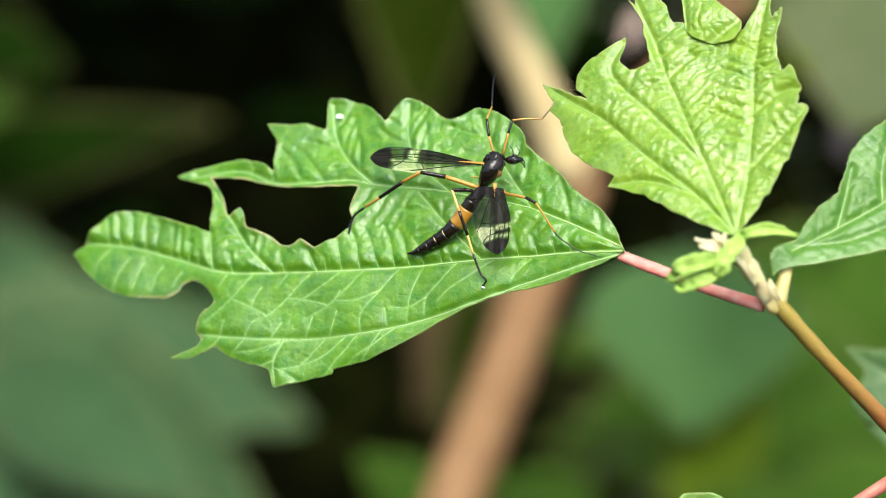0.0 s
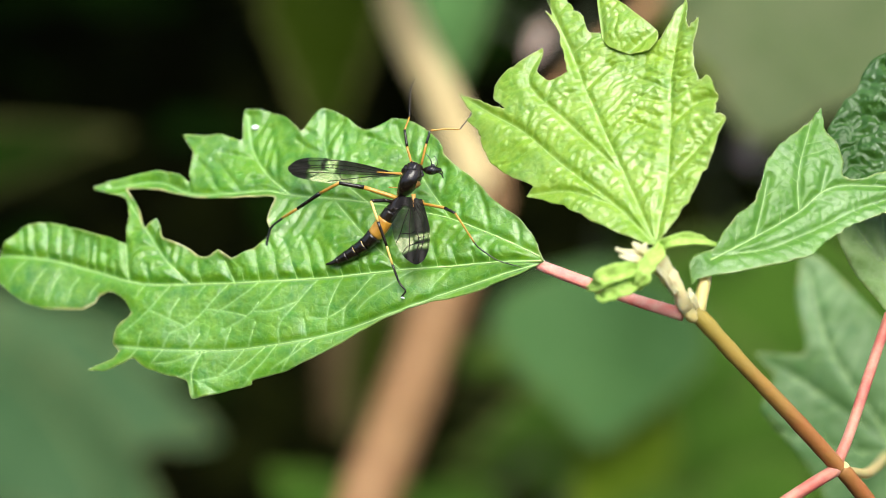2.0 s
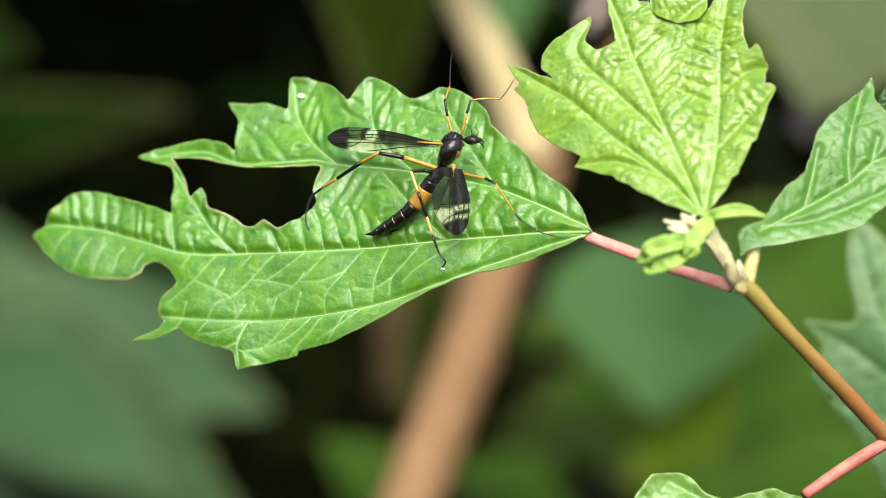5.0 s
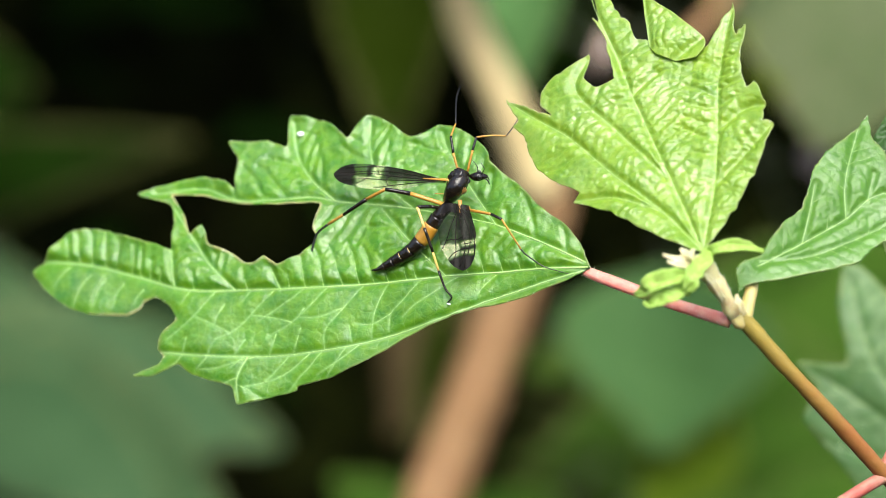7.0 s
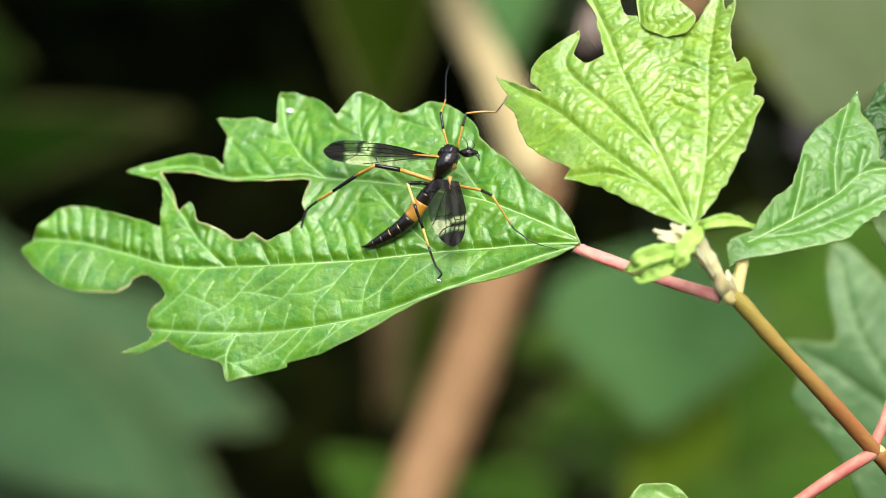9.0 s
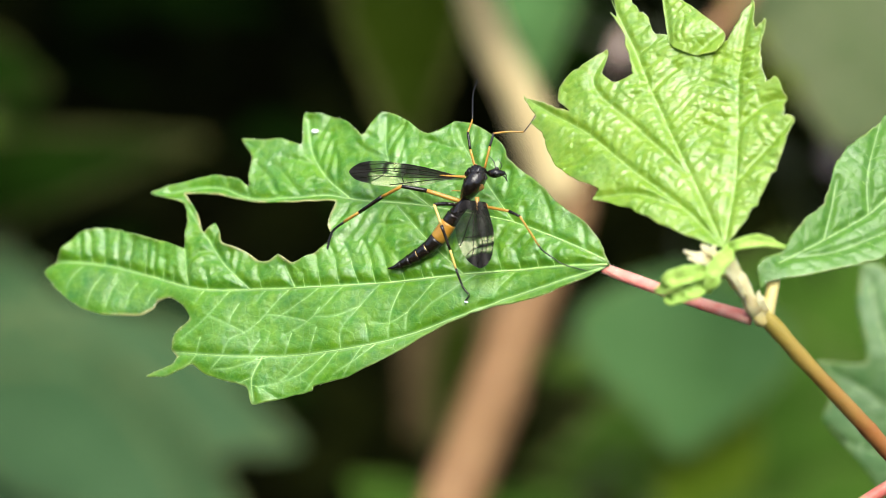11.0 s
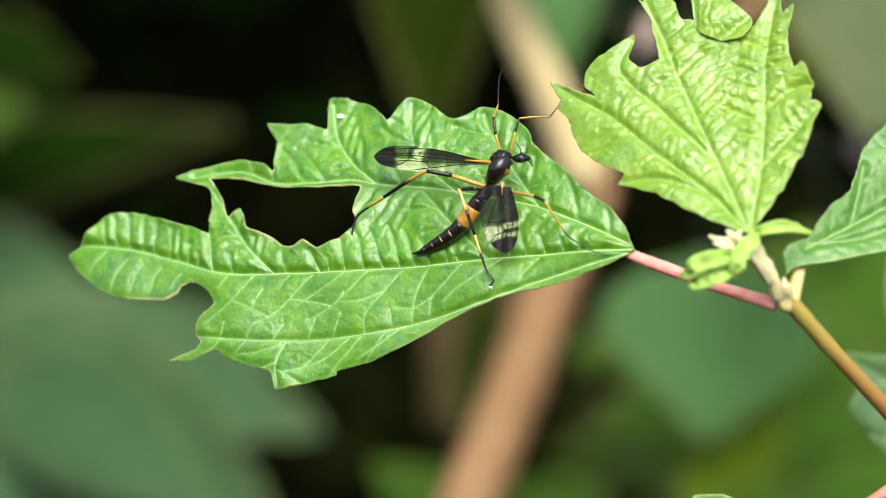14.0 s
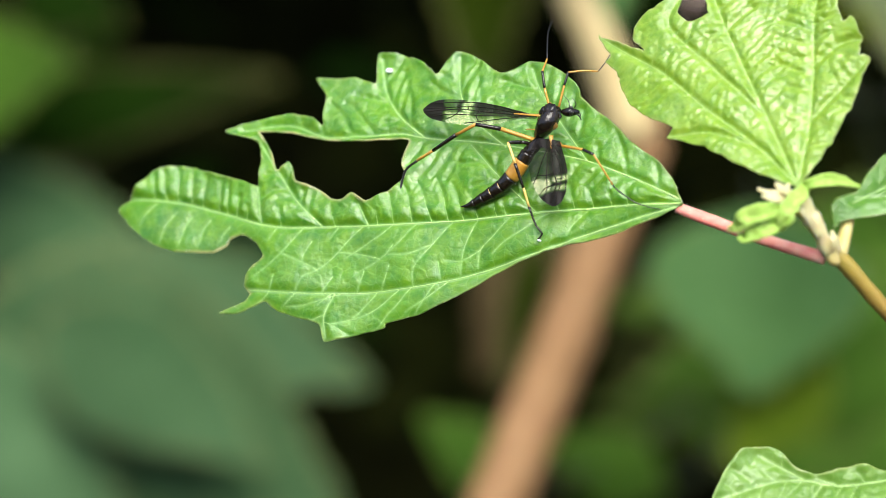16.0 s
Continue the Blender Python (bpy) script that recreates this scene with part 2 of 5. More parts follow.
def smooth_line(points, per=6, tension=0.5):
    """Points along a curve through the given ones; extra columns are carried along."""
    p = np.array(points, float)
    p = np.vstack([2 * p[0] - p[1], p, 2 * p[-1] - p[-2]])
    out = []
    for i in range(1, len(p) - 2):
        a, b = (p[i + 1] - p[i - 1]) * tension, (p[i + 2] - p[i]) * tension
        for k in range(per):
            s = k / per
            out.append((2 * s**3 - 3 * s**2 + 1) * p[i] + (s**3 - 2 * s**2 + s) * a + (3 * s**2 - 2 * s**3) * p[i + 1] + (s**3 - s**2) * b)
    out.append(p[-2])
    return np.array(out)


def tube(bm, path, sides=10, flat=1.0, up=(0, 0, 1), ripple=0.0):
    """A round, tapered body along rows of x, y, z, radius (metres)."""
    path = np.array(path, float)
    rings = []
    prev = None
    for i in range(len(path)):
        d = Vector(path[min(i + 1, len(path) - 1)][:3] - path[max(i - 1, 0)][:3]).normalized()
        side = d.cross(Vector(up)) if prev is None else prev - d * prev.dot(d)
        side = side.normalized() if side.length > 1e-6 else Vector((1, 0, 0))
        prev = side
        top = side.cross(d).normalized()
        r = path[i][3] * (1 + (ripple * noise.noise(Vector(path[i][:3]) * 900) if ripple else 0))
        rings.append([bm.verts.new(Vector(path[i][:3]) + side * (r * math.cos(2 * math.pi * k / sides)) + top * (r * flat * math.sin(2 * math.pi * k / sides))) for k in range(sides)])
    for a, b in zip(rings, rings[1:]):
        for k in range(sides):
            bm.faces.new((a[k], a[(k + 1) % sides], b[(k + 1) % sides], b[k]))
    bm.faces.new(rings[0][::-1])
    bm.faces.new(rings[-1])
    bmesh.ops.recalc_face_normals(bm, faces=bm.faces)


def inside(poly, x, y):
    c = np.zeros(len(x), bool)
    for (x1, y1), (x2, y2) in zip(poly, np.roll(poly, -1, 0)):
        if y1 != y2:
            c ^= ((y1 > y) != (y2 > y)) & (x < (x2 - x1) * (y - y1) / (y2 - y1) + x1)
    return c


def line_distance(x, y, lines):
    best = np.full(len(x), 1e9)
    for ln in lines:
        ln = np.array(ln, float)
        for a, b in zip(ln, ln[1:]):
            d = b - a
            s = np.clip(((x - a[0]) * d[0] + (y - a[1]) * d[1]) / max(d @ d, 1e-9), 0, 1)
            best = np.minimum(best, np.hypot(x - a[0] - s * d[0], y - a[1] - s * d[1]))
    return best


def basis(origin, along, normal):
    u, n = Vector(along).normalized(), Vector(normal).normalized()
    m = Matrix((u, n.cross(u), n)).transposed().to_4x4()
    m.translation = origin
    return m


def side_veins(main, others, poly, gaps, fan, start=3.0):
    """Secondary veins leaving a main vein on both sides, bending towards the tip."""
    ln = smooth_line(main, 8)
    seg = np.r_[0, np.cumsum(np.hypot(*np.diff(ln, axis=0).T))]
    out = []
    for side, (gap, reach, lean) in zip((-1, 1), fan):
        s = start + (gap * 0.4 if side > 0 else 0)
        while s < seg[-1] - 2:
            p = np.array([np.interp(s, seg, ln[:, 0]), np.interp(s, seg, ln[:, 1])])
            q = np.array([np.interp(s + 0.5, seg, ln[:, 0]), np.interp(s + 0.5, seg, ln[:, 1])])
            d = (q - p) / max(np.hypot(*(q - p)), 1e-6)
            n = np.array([-d[1], d[0]]) * side
            pts = [p]
            for k in range(1, 9):
                a = radians(lean - 2.2 * k + random.uniform(-7, 7))
                nxt = pts[-1] + (n * math.sin(a) + d * math.cos(a)) * reach / 8
                if not inside(poly, nxt[:1], nxt[1:])[0] or any(inside(g, nxt[:1], nxt[1:])[0] for g in gaps):
                    break
                if others and k > 1 and line_distance(nxt[:1], nxt[1:], others)[0] < 0.92 * line_distance(nxt[:1], nxt[1:], [ln])[0]:
                    break
                pts.append(nxt)
            if len(pts) > 2:
                out.append(pts)
            s += gap * random.uniform(0.65, 1.35)
    return out


def halved(xy, fs):
    """Every triangle cut into four at the middles of its edges."""
    f = np.array([list(t) for t in fs])
    e = np.sort(np.vstack([f[:, [0, 1]], f[:, [1, 2]], f[:, [2, 0]]]), 1)
    uniq, back = np.unique(e, axis=0, return_inverse=True)
    back = back.ravel() + len(xy)
    a, b, c = np.split(back, 3)
    out = np.vstack([np.c_[f[:, 0], a, c], np.c_[a, f[:, 1], b], np.c_[c, b, f[:, 2]], np.c_[a, b, c]])
    return np.vstack([xy, xy[uniq].mean(1)]), out.tolist()


def blade(name, margin, mains, place, form, material, vein_material, parent, label="", holes=(), step=0.4, gap=3.0, reach=8.0, lean=58,
          teeth=0.12, quilt=0.20, vein_radius=0.14, tubes=True, wrinkle=0.20, scale=1.0, main_tone=0.7, minor_tone=0.36, rung=0.3, groove=0.38, worn=(), twig=0.07, fans={}, cells=(1.6, 0.0), hub=None, rim_tone=1.0, extra=(), sides=None, curl=None, valley=0.24, fine=False):
    """A leaf blade in the plane of place (mm: along, across, height), relief by form, sunken veins and raised cells between them."""
    poly = smooth_line(list(margin) + [margin[0]], 5, 0.30)[:-1]
    poly = poly + np.array([[noise.noise(Vector((p[0] * 1.3, p[1] * 1.3, 3))), noise.noise(Vector((p[0] * 1.3, p[1] * 1.3, 7)))] for p in poly]) * teeth
    rings = [poly] + [smooth_line(list(h) + [h[0]], 4, 0.30)[:-1] for h in holes]
    rings = [np.array([a + (b - a) * k / n for a, b in zip(r, np.roll(r, -1, 0)) for n in [max(1, int(np.hypot(*(b - a)) / (step * 1.2)))] for k in range(n)]) for r in rings]
    minor = [v for i, mline in enumerate(mains) for v in side_veins(mline, mains[:i] + mains[i + 1:], poly, rings[1:], fans.get(i, ((gap, reach, lean),) * 2))]
    minor += [list(ln) for ln in extra]
    lo, hi = poly.min(0), poly.max(0)
    gx, gy = np.meshgrid(np.arange(lo[0], hi[0], step), np.arange(lo[1], hi[1], step * 0.87))
    gx[1::2] += step / 2
    gx, gy = gx.ravel(), gy.ravel()
    ok = inside(poly, gx, gy)
    for r in rings[1:]:
        ok &= ~inside(r, gx, gy)
    edges_all = [np.vstack([r, r[:1]]) for r in rings]
    gx, gy = gx[ok], gy[ok]
    far = line_distance(gx, gy, edges_all) > step * 0.55
    pts = np.vstack(rings + [np.c_[gx[far], gy[far]]])
    edges, at = [], 0
    for r in rings:
        edges += [(at + i, at + (i + 1) % len(r)) for i in range(len(r))]
        at += len(r)
    vs, _, fs, *_ = delaunay_2d_cdt([Vector(p) for p in pts], edges, [], 0, 1e-5)
    xy = np.array([(v.x, v.y) for v in vs])
    fs = [f for f in fs if len(f) == 3]
    cen = xy[np.array(fs)].mean(1)
    ok = inside(rings[0], cen[:, 0], cen[:, 1])
    for r in rings[1:]:
        ok &= ~inside(r, cen[:, 0], cen[:, 1])
    fs = [f for f, k in zip(fs, ok) if k]
    if fine:
        xy, fs = halved(xy, fs)
    u, v = xy.T
    curves = [smooth_line(ln, 4) for ln in mains]
    minor_curves = [smooth_line(ln, 3) for ln in minor]

    def relief(u, v):
        d1 = line_distance(u, v, curves)
        d2 = line_distance(u, v, minor_curves) if minor else d1
        rim = line_distance(u, v, edges_all)
        rough = np.array([1.4 * noise.noise(Vector((a * 0.22, b * 0.22, 1))) + 0.3 * noise.noise(Vector((a * 0.7, b * 0.7, 5))) + 0.16 * noise.noise(Vector((a * 1.9, b * 1.9, 8))) for a, b in zip(u, v)])
        bend = np.array([noise.noise(Vector((a * 0.45, b * 0.45, 9))) for a, b in zip(u, v)])
        rungs = np.abs(np.sin(math.pi * (d1 + 0.6 * bend) / (0.62 * gap)))**0.7
        pillow = (1 - np.exp(-(d2 / (valley * gap))**2)) * (1 - rung + rung * rungs)
        puff = 0
        if cells[1]:
            cu, cv = u, v
            if hub:
                cu, cv = np.hypot(u + hub, v), np.arctan2(v, u + hub) * 22 / 2.1
            near = np.array([noise.voronoi(Vector((a / cells[0] + 0.5 * noise.noise(Vector((a * 0.8, b * 0.8, 2))), b / cells[0] + 0.5 * noise.noise(Vector((a * 0.8, b * 0.8, 4))), 0)))[0][:2] for a, b in zip(cu, cv)])
            puff = cells[1] * (1 - (1 - np.clip((near[:, 1] - near[:, 0]) / 0.6, 0, 1))**2) * np.minimum(1, rim / 1.2)
        much = sides(u, v)[0] if sides else 1.0
        h = form(u, v) + much * (puff + quilt * (1 + 0.8 * bend) * pillow * (1 - np.exp(-(d1 / 0.7)**2))) - groove * np.exp(-(d1 / 0.6)**2) + wrinkle * rough * np.minimum(1, rim / 2)
        if curl is not None:
            h = h + curl(u, v) * (0.6 + 0.8 * bend) * np.exp(-(rim / 0.75)**2)
        return h, d1, d2, rim

    h, d1, d2, rim = relief(u, v)
    ragged = line_distance(u, v, list(edges_all[1:]) + list(worn)) if len(edges_all) > 1 or worn else rim + 0.55
    tone = np.maximum(main_tone * (0.35 + 0.65 * sides(u, v)[1] if sides else 1.0) * np.exp(-(d1 / 0.20)**2), minor_tone * (sides(u, v)[1] if sides else 1.0) * np.exp(-(d2 / 0.17)**2))
    me = bpy.data.meshes.new(name)
    me.from_pydata(np.c_[u, v, h] * MM * scale, [], fs)
    me.update()
    if len(me.polygons) and me.polygons[0].normal.z < 0:
        me.flip_normals()
    for key, val in (("vein", tone), ("rim", rim_tone * np.maximum(0.9 * np.exp(-(ragged / 0.22)**2), 0.28 * np.exp(-(rim / 0.20)**2)))):
        me.attributes.new(key, "FLOAT", "POINT").data.foreach_set("value", val.astype(np.float32))
    ob = linked(name, me, material, parent, label)
    ob.matrix_local = parent_matrix(parent).inverted() @ place if parent else place
    thick = ob.modifiers.new("thickness", "SOLIDIFY")
    thick.thickness, thick.offset = 0.00013 * scale, -1
    if tubes:
        bm = bmesh.new()
        for ln in mains:
            sl = smooth_line(ln, 5)
            hh = relief(sl[:, 0], sl[:, 1])[0] + 0.03
            taper = np.linspace(1.0, 0.35, len(sl)) * vein_radius * (1.0 if ln is mains[0] else 0.75 if ln in mains[1:3] else 0.5)
            tube(bm, np.c_[sl, hh, taper] * MM * scale, 6, 0.8)
        for ln in minor:
            sl = smooth_line(ln, 3)
            hh = relief(sl[:, 0], sl[:, 1])[0] - 0.01
            thin = sides(*sl[:1].T)[1][0] if sides else 1.0
            if thin > 0.5:
                tube(bm, np.c_[sl, hh, np.linspace(1.0, 0.4, len(sl)) * twig] * MM * scale, 5, 0.7)
        part("vein", bm, vein_material, ob, "pale net of raised veins")
    return ob


def parent_matrix(ob):
    return Matrix.Translation(ob.location)


def stalk(name, rows, material, parent, label="", sides=12, ripple=0.0, per=6):
    """A stem through rows of x, y, z, radius in mm of the place, as a part of its plant."""
    bm = bmesh.new()
    path = smooth_line(rows, per) * MM
    path[:, :3] -= np.array(parent.location if parent.parent is None else (0, 0, 0))
    tube(bm, path, sides, 1.0, ripple=ripple)
    return part(name, bm, material, parent, label)


def fuzz(parent, points, normals, length, material, label):
    """Short pale hairs standing on a surface, too many to count."""
    vs, fs = [], []
    for p, n in zip(points, normals):
        n = (Vector(n).normalized() + Vector((random.gauss(0, 0.35), random.gauss(0, 0.35), random.gauss(0, 0.35)))).normalized()
        sd = n.orthogonal().normalized() * 0.022 * MM
        tw = n.cross(sd).normalized() * 0.022 * MM
        L = length * random.uniform(0.5, 1.2) * MM
        o = len(vs)
        p = Vector(p)
        vs += [p + sd, p - sd * 0.5 + tw, p - sd * 0.5 - tw, p + n * L]
        fs += [(o, o + 1, o + 3), (o + 1, o + 2, o + 3), (o + 2, o, o + 3)]
    me = bpy.data.meshes.new("hair")
    me.from_pydata(vs, [], fs)
    return tagged(linked("hair", me, material, parent, label), kind="stuff")


def hairy(ob, count, length, rim_only=False):
    """Hairs on a stalk, or along the margin of a blade."""
    me = ob.data
    if rim_only:
        w = np.zeros(len(me.vertices), np.float32)
        me.attributes["rim"].data.foreach_get("value", w)
        pick = np.flatnonzero(w > 0.24)
        cen = np.array([v.co for v in me.vertices]).mean(0)
    else:
        pick = np.arange(len(me.vertices))
    pick = [int(k) for k in np.random.choice(pick, min(count, len(pick) * 4))]
    pts, nor = [], []
    for k in pick:
        v = me.vertices[k]
        q = me.vertices[max(0, k - 1)].co
        pts.append(v.co.lerp(q, random.random()) if (q - v.co).length < 0.0012 else v.co)
        nor.append(v.normal + (Vector(v.co - Vector(cen)).normalized() if rim_only else Vector((0, 0, 0))))
    return fuzz(ob, pts, nor, length, HAIR, "fine whitish hairs")


# ---- ground ----
def ground():
    bm = bmesh.new()
    n, size = 60, 3.0
    grid = {}
    for i in range(n + 1):
        for j in range(n + 1):
            x, y = (i / n - 0.5) * 2 * size, (j / n - 0.5) * 2 * size
            k = 40.0 if max(abs(i - n / 2), abs(j - n / 2)) == n / 2 else 1.0
            grid[i, j] = bm.verts.new((x * k, y * k, 0.03 * noise.noise(Vector((x * 5, y * 5, 0))) + 0.015 * noise.noise(Vector((x * 17, y * 17, 2)))))
    for i in range(n):
        for j in range(n):
            bm.faces.new((grid[i, j], grid[i + 1, j], grid[i + 1, j + 1], grid[i, j + 1]))
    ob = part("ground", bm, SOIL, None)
    return tagged(ob, "humus soil under the plants, coloured near black for shade", "ground", kind="structure")


ground()

# ---- the vine with the eaten leaf ----
VINE = Vector((0.16, 0.06, 0.0))
vine = thing("vine", VINE, "climbing vine shoot with toothed green leaves and reddish stalks", "plant")


def rib_line(u):
    """How far across the midrib lies, along the leaf."""
    return np.interp(u, (0, 15, 31, 47, 56, 63, 71, 80), (0.1, 0.8, 2.1, 2.7, 2.8, 0.9, -1.1, -2.0))


def form_flat(u, v):
    roof = np.where(v > 0, -0.16 * v * (1 - np.exp(-np.maximum(v, 0) / 4)), 0.03 * v)
    step = 0.36 * (1 - np.exp(-(np.maximum(0, rib_line(u) - v) / 0.9)**2))
    return roof + step + 0.3 * (1 - np.exp(-(v / 4.0)**2)) - 0.0016 * v * v - 0.0012 * np.maximum(0, u - 48)**2 + 0.25 * np.sin(u * 0.35 + v * 0.2)


def far_near(u, v):
    """Plump cells beyond the midrib, a flatter blade with paler veins on this side of it."""
    near = 1 / (1 + np.exp(-(v - rib_line(u)) / 0.25))
    return 1.0 - 0.62 * near, 0.30 + 0.70 * near


def curl_flat(u, v):
    return np.where(v < rib_line(u), 0.40, -0.35)


def young_sides(u, v):
    """The young leaf is puckered towards one edge and smoother along the other."""
    return 0.78 + 0.55 / (1 + np.exp((v + 2) / 2.5)) + 0.25 * np.sin(u * 0.5 + v * 0.3), np.ones(len(u))


def form_young(u, v):
    return 1.2 * np.sin(v * 0.16) + 0.0015 * u * u - 0.0015 * v * v


def curl_up(u, v):
    return 0.7 + 0.0 * u


def form_side(u, v):
    return 0.8 * (1 - np.exp(-(v / 4.0)**2)) - 0.003 * v * v - 0.00036 * u * u


MARGIN_FAR = [(0.0, -0.2), (1.3, -3.0), (3.7, -5.6), (7.3, -8.1), (10.5, -11.2), (15.1, -14.7), (16.0, -16.6), (18.5, -18.9), (21.5, -20.5), (23.6, -20.7), (27.0, -18.9), (30.4, -21.1), (33.6, -22.5), (35.2, -20.9), (36.3, -19.0), (38.8, -21.1), (41.7, -22.3), (45.4, -22.9), (45.4, -20.5), (44.9, -17.9), (48.0, -18.9), (50.4, -18.7), (53.6, -18.7), (51.7, -16.1), (51.7, -14.0), (51.5, -11.8), (53.3, -13.0), (56.7, -13.7), (60.5, -13.0), (63.7, -12.1), (65.8, -11.0), (62.8, -10.1), (60.5, -9.3), (59.5, -7.3), (59.4, -4.9), (59.4, -2.9), (62.3, -3.8), (66.2, -4.9), (69.6, -6.0), (72.9, -6.4), (75.8, -5.7), (77.2, -4.2), (79.1, -1.9), (80.7, -0.5)]
MARGIN_NEAR = [(78.3, 2.1), (74.5, 4.7), (70.7, 5.9), (65.1, 6.0), (63.1, 5.1), (62.5, 4.1), (60.5, 3.8), (58.6, 4.9), (57.4, 6.7), (59.6, 8.5), (60.0, 10.5), (59.1, 11.5), (59.6, 12.5), (61.6, 13.3), (63.4, 14.1), (60.8, 14.2), (58.5, 13.3), (56.7, 12.6), (54.7, 13.9), (51.1, 15.0), (48.5, 15.6), (47.5, 17.9), (43.6, 17.1), (39.3, 16.0), (38.9, 15.4), (33.9, 14.2), (28.6, 11.6), (23.3, 8.6), (18.6, 6.6), (14.9, 5.3), (12.3, 4.9), (7.3, 3.6), (2.9, 1.8), (-0.0, 0.2)]
HOLE = [(60.6, -11.0), (56.2, -10.8), (50.7, -9.6), (44.6, -9.1), (38.7, -9.4), (38.9, -7.5), (39.0, -5.8), (38.2, -4.1), (39.6, -2.1), (43.0, -0.4), (45.2, -1.6), (46.6, -0.8), (48.3, -1.0), (50.2, -2.3), (52.5, -3.1), (53.8, -3.6), (55.3, -6.4), (57.0, -5.2), (58.4, -8.0)]
NEAR_VEINS = [[(35.8, 2.6), (37.8, 5.0), (40.4, 7.2), (43.4, 8.8)], [(43.4, 2.7), (45.4, 4.8), (47.1, 6.8), (49.2, 8.6), (51.2, 9.5), (52.2, 11.5)], [(52.0, 2.9), (53.3, 4.8), (54.7, 6.4), (56.1, 7.6), (58.4, 9.2)],
              [(30.9, 2.2), (33.4, 5.6), (35.5, 8.4), (35.4, 11.0)], [(27.3, 1.9), (28.8, 5.6), (29.0, 9.2)], [(17.6, 1.2), (20.5, 3.3), (23.4, 5.1), (24.8, 6.4)], [(22.6, 1.6), (25.1, 4.4), (26.6, 6.0), (26.7, 8.2)],
              [(37.5, 11.2), (40.4, 13.6), (43.5, 14.9), (46.8, 15.7)], [(45.6, 11.7), (50.4, 13.2), (53.3, 13.4)], [(30.5, 10.0), (33.4, 12.3), (36.3, 14.0)]]
TIP_VEINS = [[(62.8, 2.6), (63.7, 3.5), (64.0, 4.4)], [(66.0, 1.6), (66.9, 2.9), (67.2, 4.8)], [(68.9, 1.0), (69.6, 2.5), (70.2, 4.8)], [(71.3, 0.3), (72.5, 2.3), (73.1, 4.2)], [(74.7, -0.9), (76.0, 0.6), (76.7, 2.0)]]
CROSS_VEINS = [[(55.7, 3.0), (56.5, 4.5)], [(32.2, 7.6), (31.7, 9.7)], [(39.0, 8.0), (40.0, 11.3)], [(42.6, 8.6), (43.5, 11.5)], [(47.0, 9.4), (48.4, 11.6)], [(55.6, 9.2), (56.1, 11.3)], [(50.4, 4.8), (51.3, 6.4), (51.5, 7.6)],
               [(38.7, 5.4), (39.7, 6.8)], [(12.6, 0.9), (14.3, 2.9), (14.9, 4.1)], [(47.0, 2.9), (47.9, 4.4)], [(40.4, 7.2), (44.0, 6.4), (46.6, 6.2)], [(33.0, 5.2), (36.4, 6.6), (39.5, 6.6)], [(49.2, 8.6), (52.0, 7.4), (54.7, 6.4)], [(26.6, 6.0), (29.0, 7.4), (31.4, 7.4)]]
MAIN_VEINS = [[(0.1, 0.1), (7.7, 0.3), (15.5, 0.8), (23.2, 1.6), (31.3, 2.1), (39.1, 2.7), (47.7, 2.7), (56.3, 2.8), (63.3, 0.9), (70.9, -1.1), (79.1, -1.9)], [(0.4, -0.5), (5.8, -2.9), (9.5, -4.4), (15.0, -6.4), (23.1, -8.0), (29.7, -8.9), (36.6, -9.8), (40.0, -10.4), (44.7, -10.0), (50.8, -10.0), (56.5, -12.1), (63.0, -11.2)], [(0.7, 0.5), (7.5, 2.6), (12.8, 4.2), (18.6, 6.4), (25.7, 8.7), (31.8, 10.3), (38.3, 11.2), (46.5, 11.7), (53.1, 11.6), (59.5, 10.9)]]
LOBE_VEINS = [[(36.6, -9.8), (40.6, -13.0), (43.5, -17.0), (45.0, -21.9)], [(24.7, -8.0), (30.4, -12.6), (32.7, -16.9), (33.5, -21.7)], [(13.3, -5.9), (17.3, -10.9), (21.7, -16.9), (23.1, -19.9)], [(46.5, 11.7), (47.8, 14.7), (47.4, 17.3)], [(42.5, 2.9), (44.3, -0.2)], [(49.3, 2.7), (53.3, -0.7), (55.9, -3.9), (59.7, -8.6)], [(58.1, 2.2), (59.3, -2.7)], [(19.3, 1.2), (24.7, -3.5), (29.6, -8.4)]]
leaf = blade("leaf", MARGIN_FAR + MARGIN_NEAR, MAIN_VEINS + LOBE_VEINS,
             basis(*[[0.0228, -0.0089, 0.606], [-0.9176, 0.322, -0.2329], [-0.3681, -0.4679, 0.8035]]), form_flat, LEAF, VEIN, vine, "mature green leaf with eaten holes and ragged edge", holes=[HOLE], step=0.36, gap=2.3, reach=8, lean=62, quilt=0.27, rung=0.12, worn=[MARGIN_NEAR[2:12]], twig=0.045, minor_tone=0.38, main_tone=0.7, groove=0.2, cells=(1.5, 0.08), wrinkle=0.14, valley=0.2,
             extra=NEAR_VEINS + CROSS_VEINS + TIP_VEINS, sides=far_near, curl=curl_flat, fine=True,
             fans={0: ((2.1, 7, 80), (90, 15, 40)), 1: ((4.2, 7, 60), (2.2, 8, 78)), 2: ((90, 11, 46), (5.2, 9, 50)), 3: ((3.0, 5, 55),) * 2, 4: ((3.2, 5, 55),) * 2, 5: ((3.2, 5, 55),) * 2, 10: ((3.0, 4, 60),) * 2})
hairy(stalk("petiole", [[22.4, -8.2, 604.8, 0.68], [26.4, -10.4, 604.4, 0.78], [33.1, -14.4, 604.1, 0.76], [40.0, -18.0, 603.9, 0.84]], PINK, vine, "pink leaf stalk", per=16), 300, 0.3)
hairy(leaf, 500, 0.22, True)

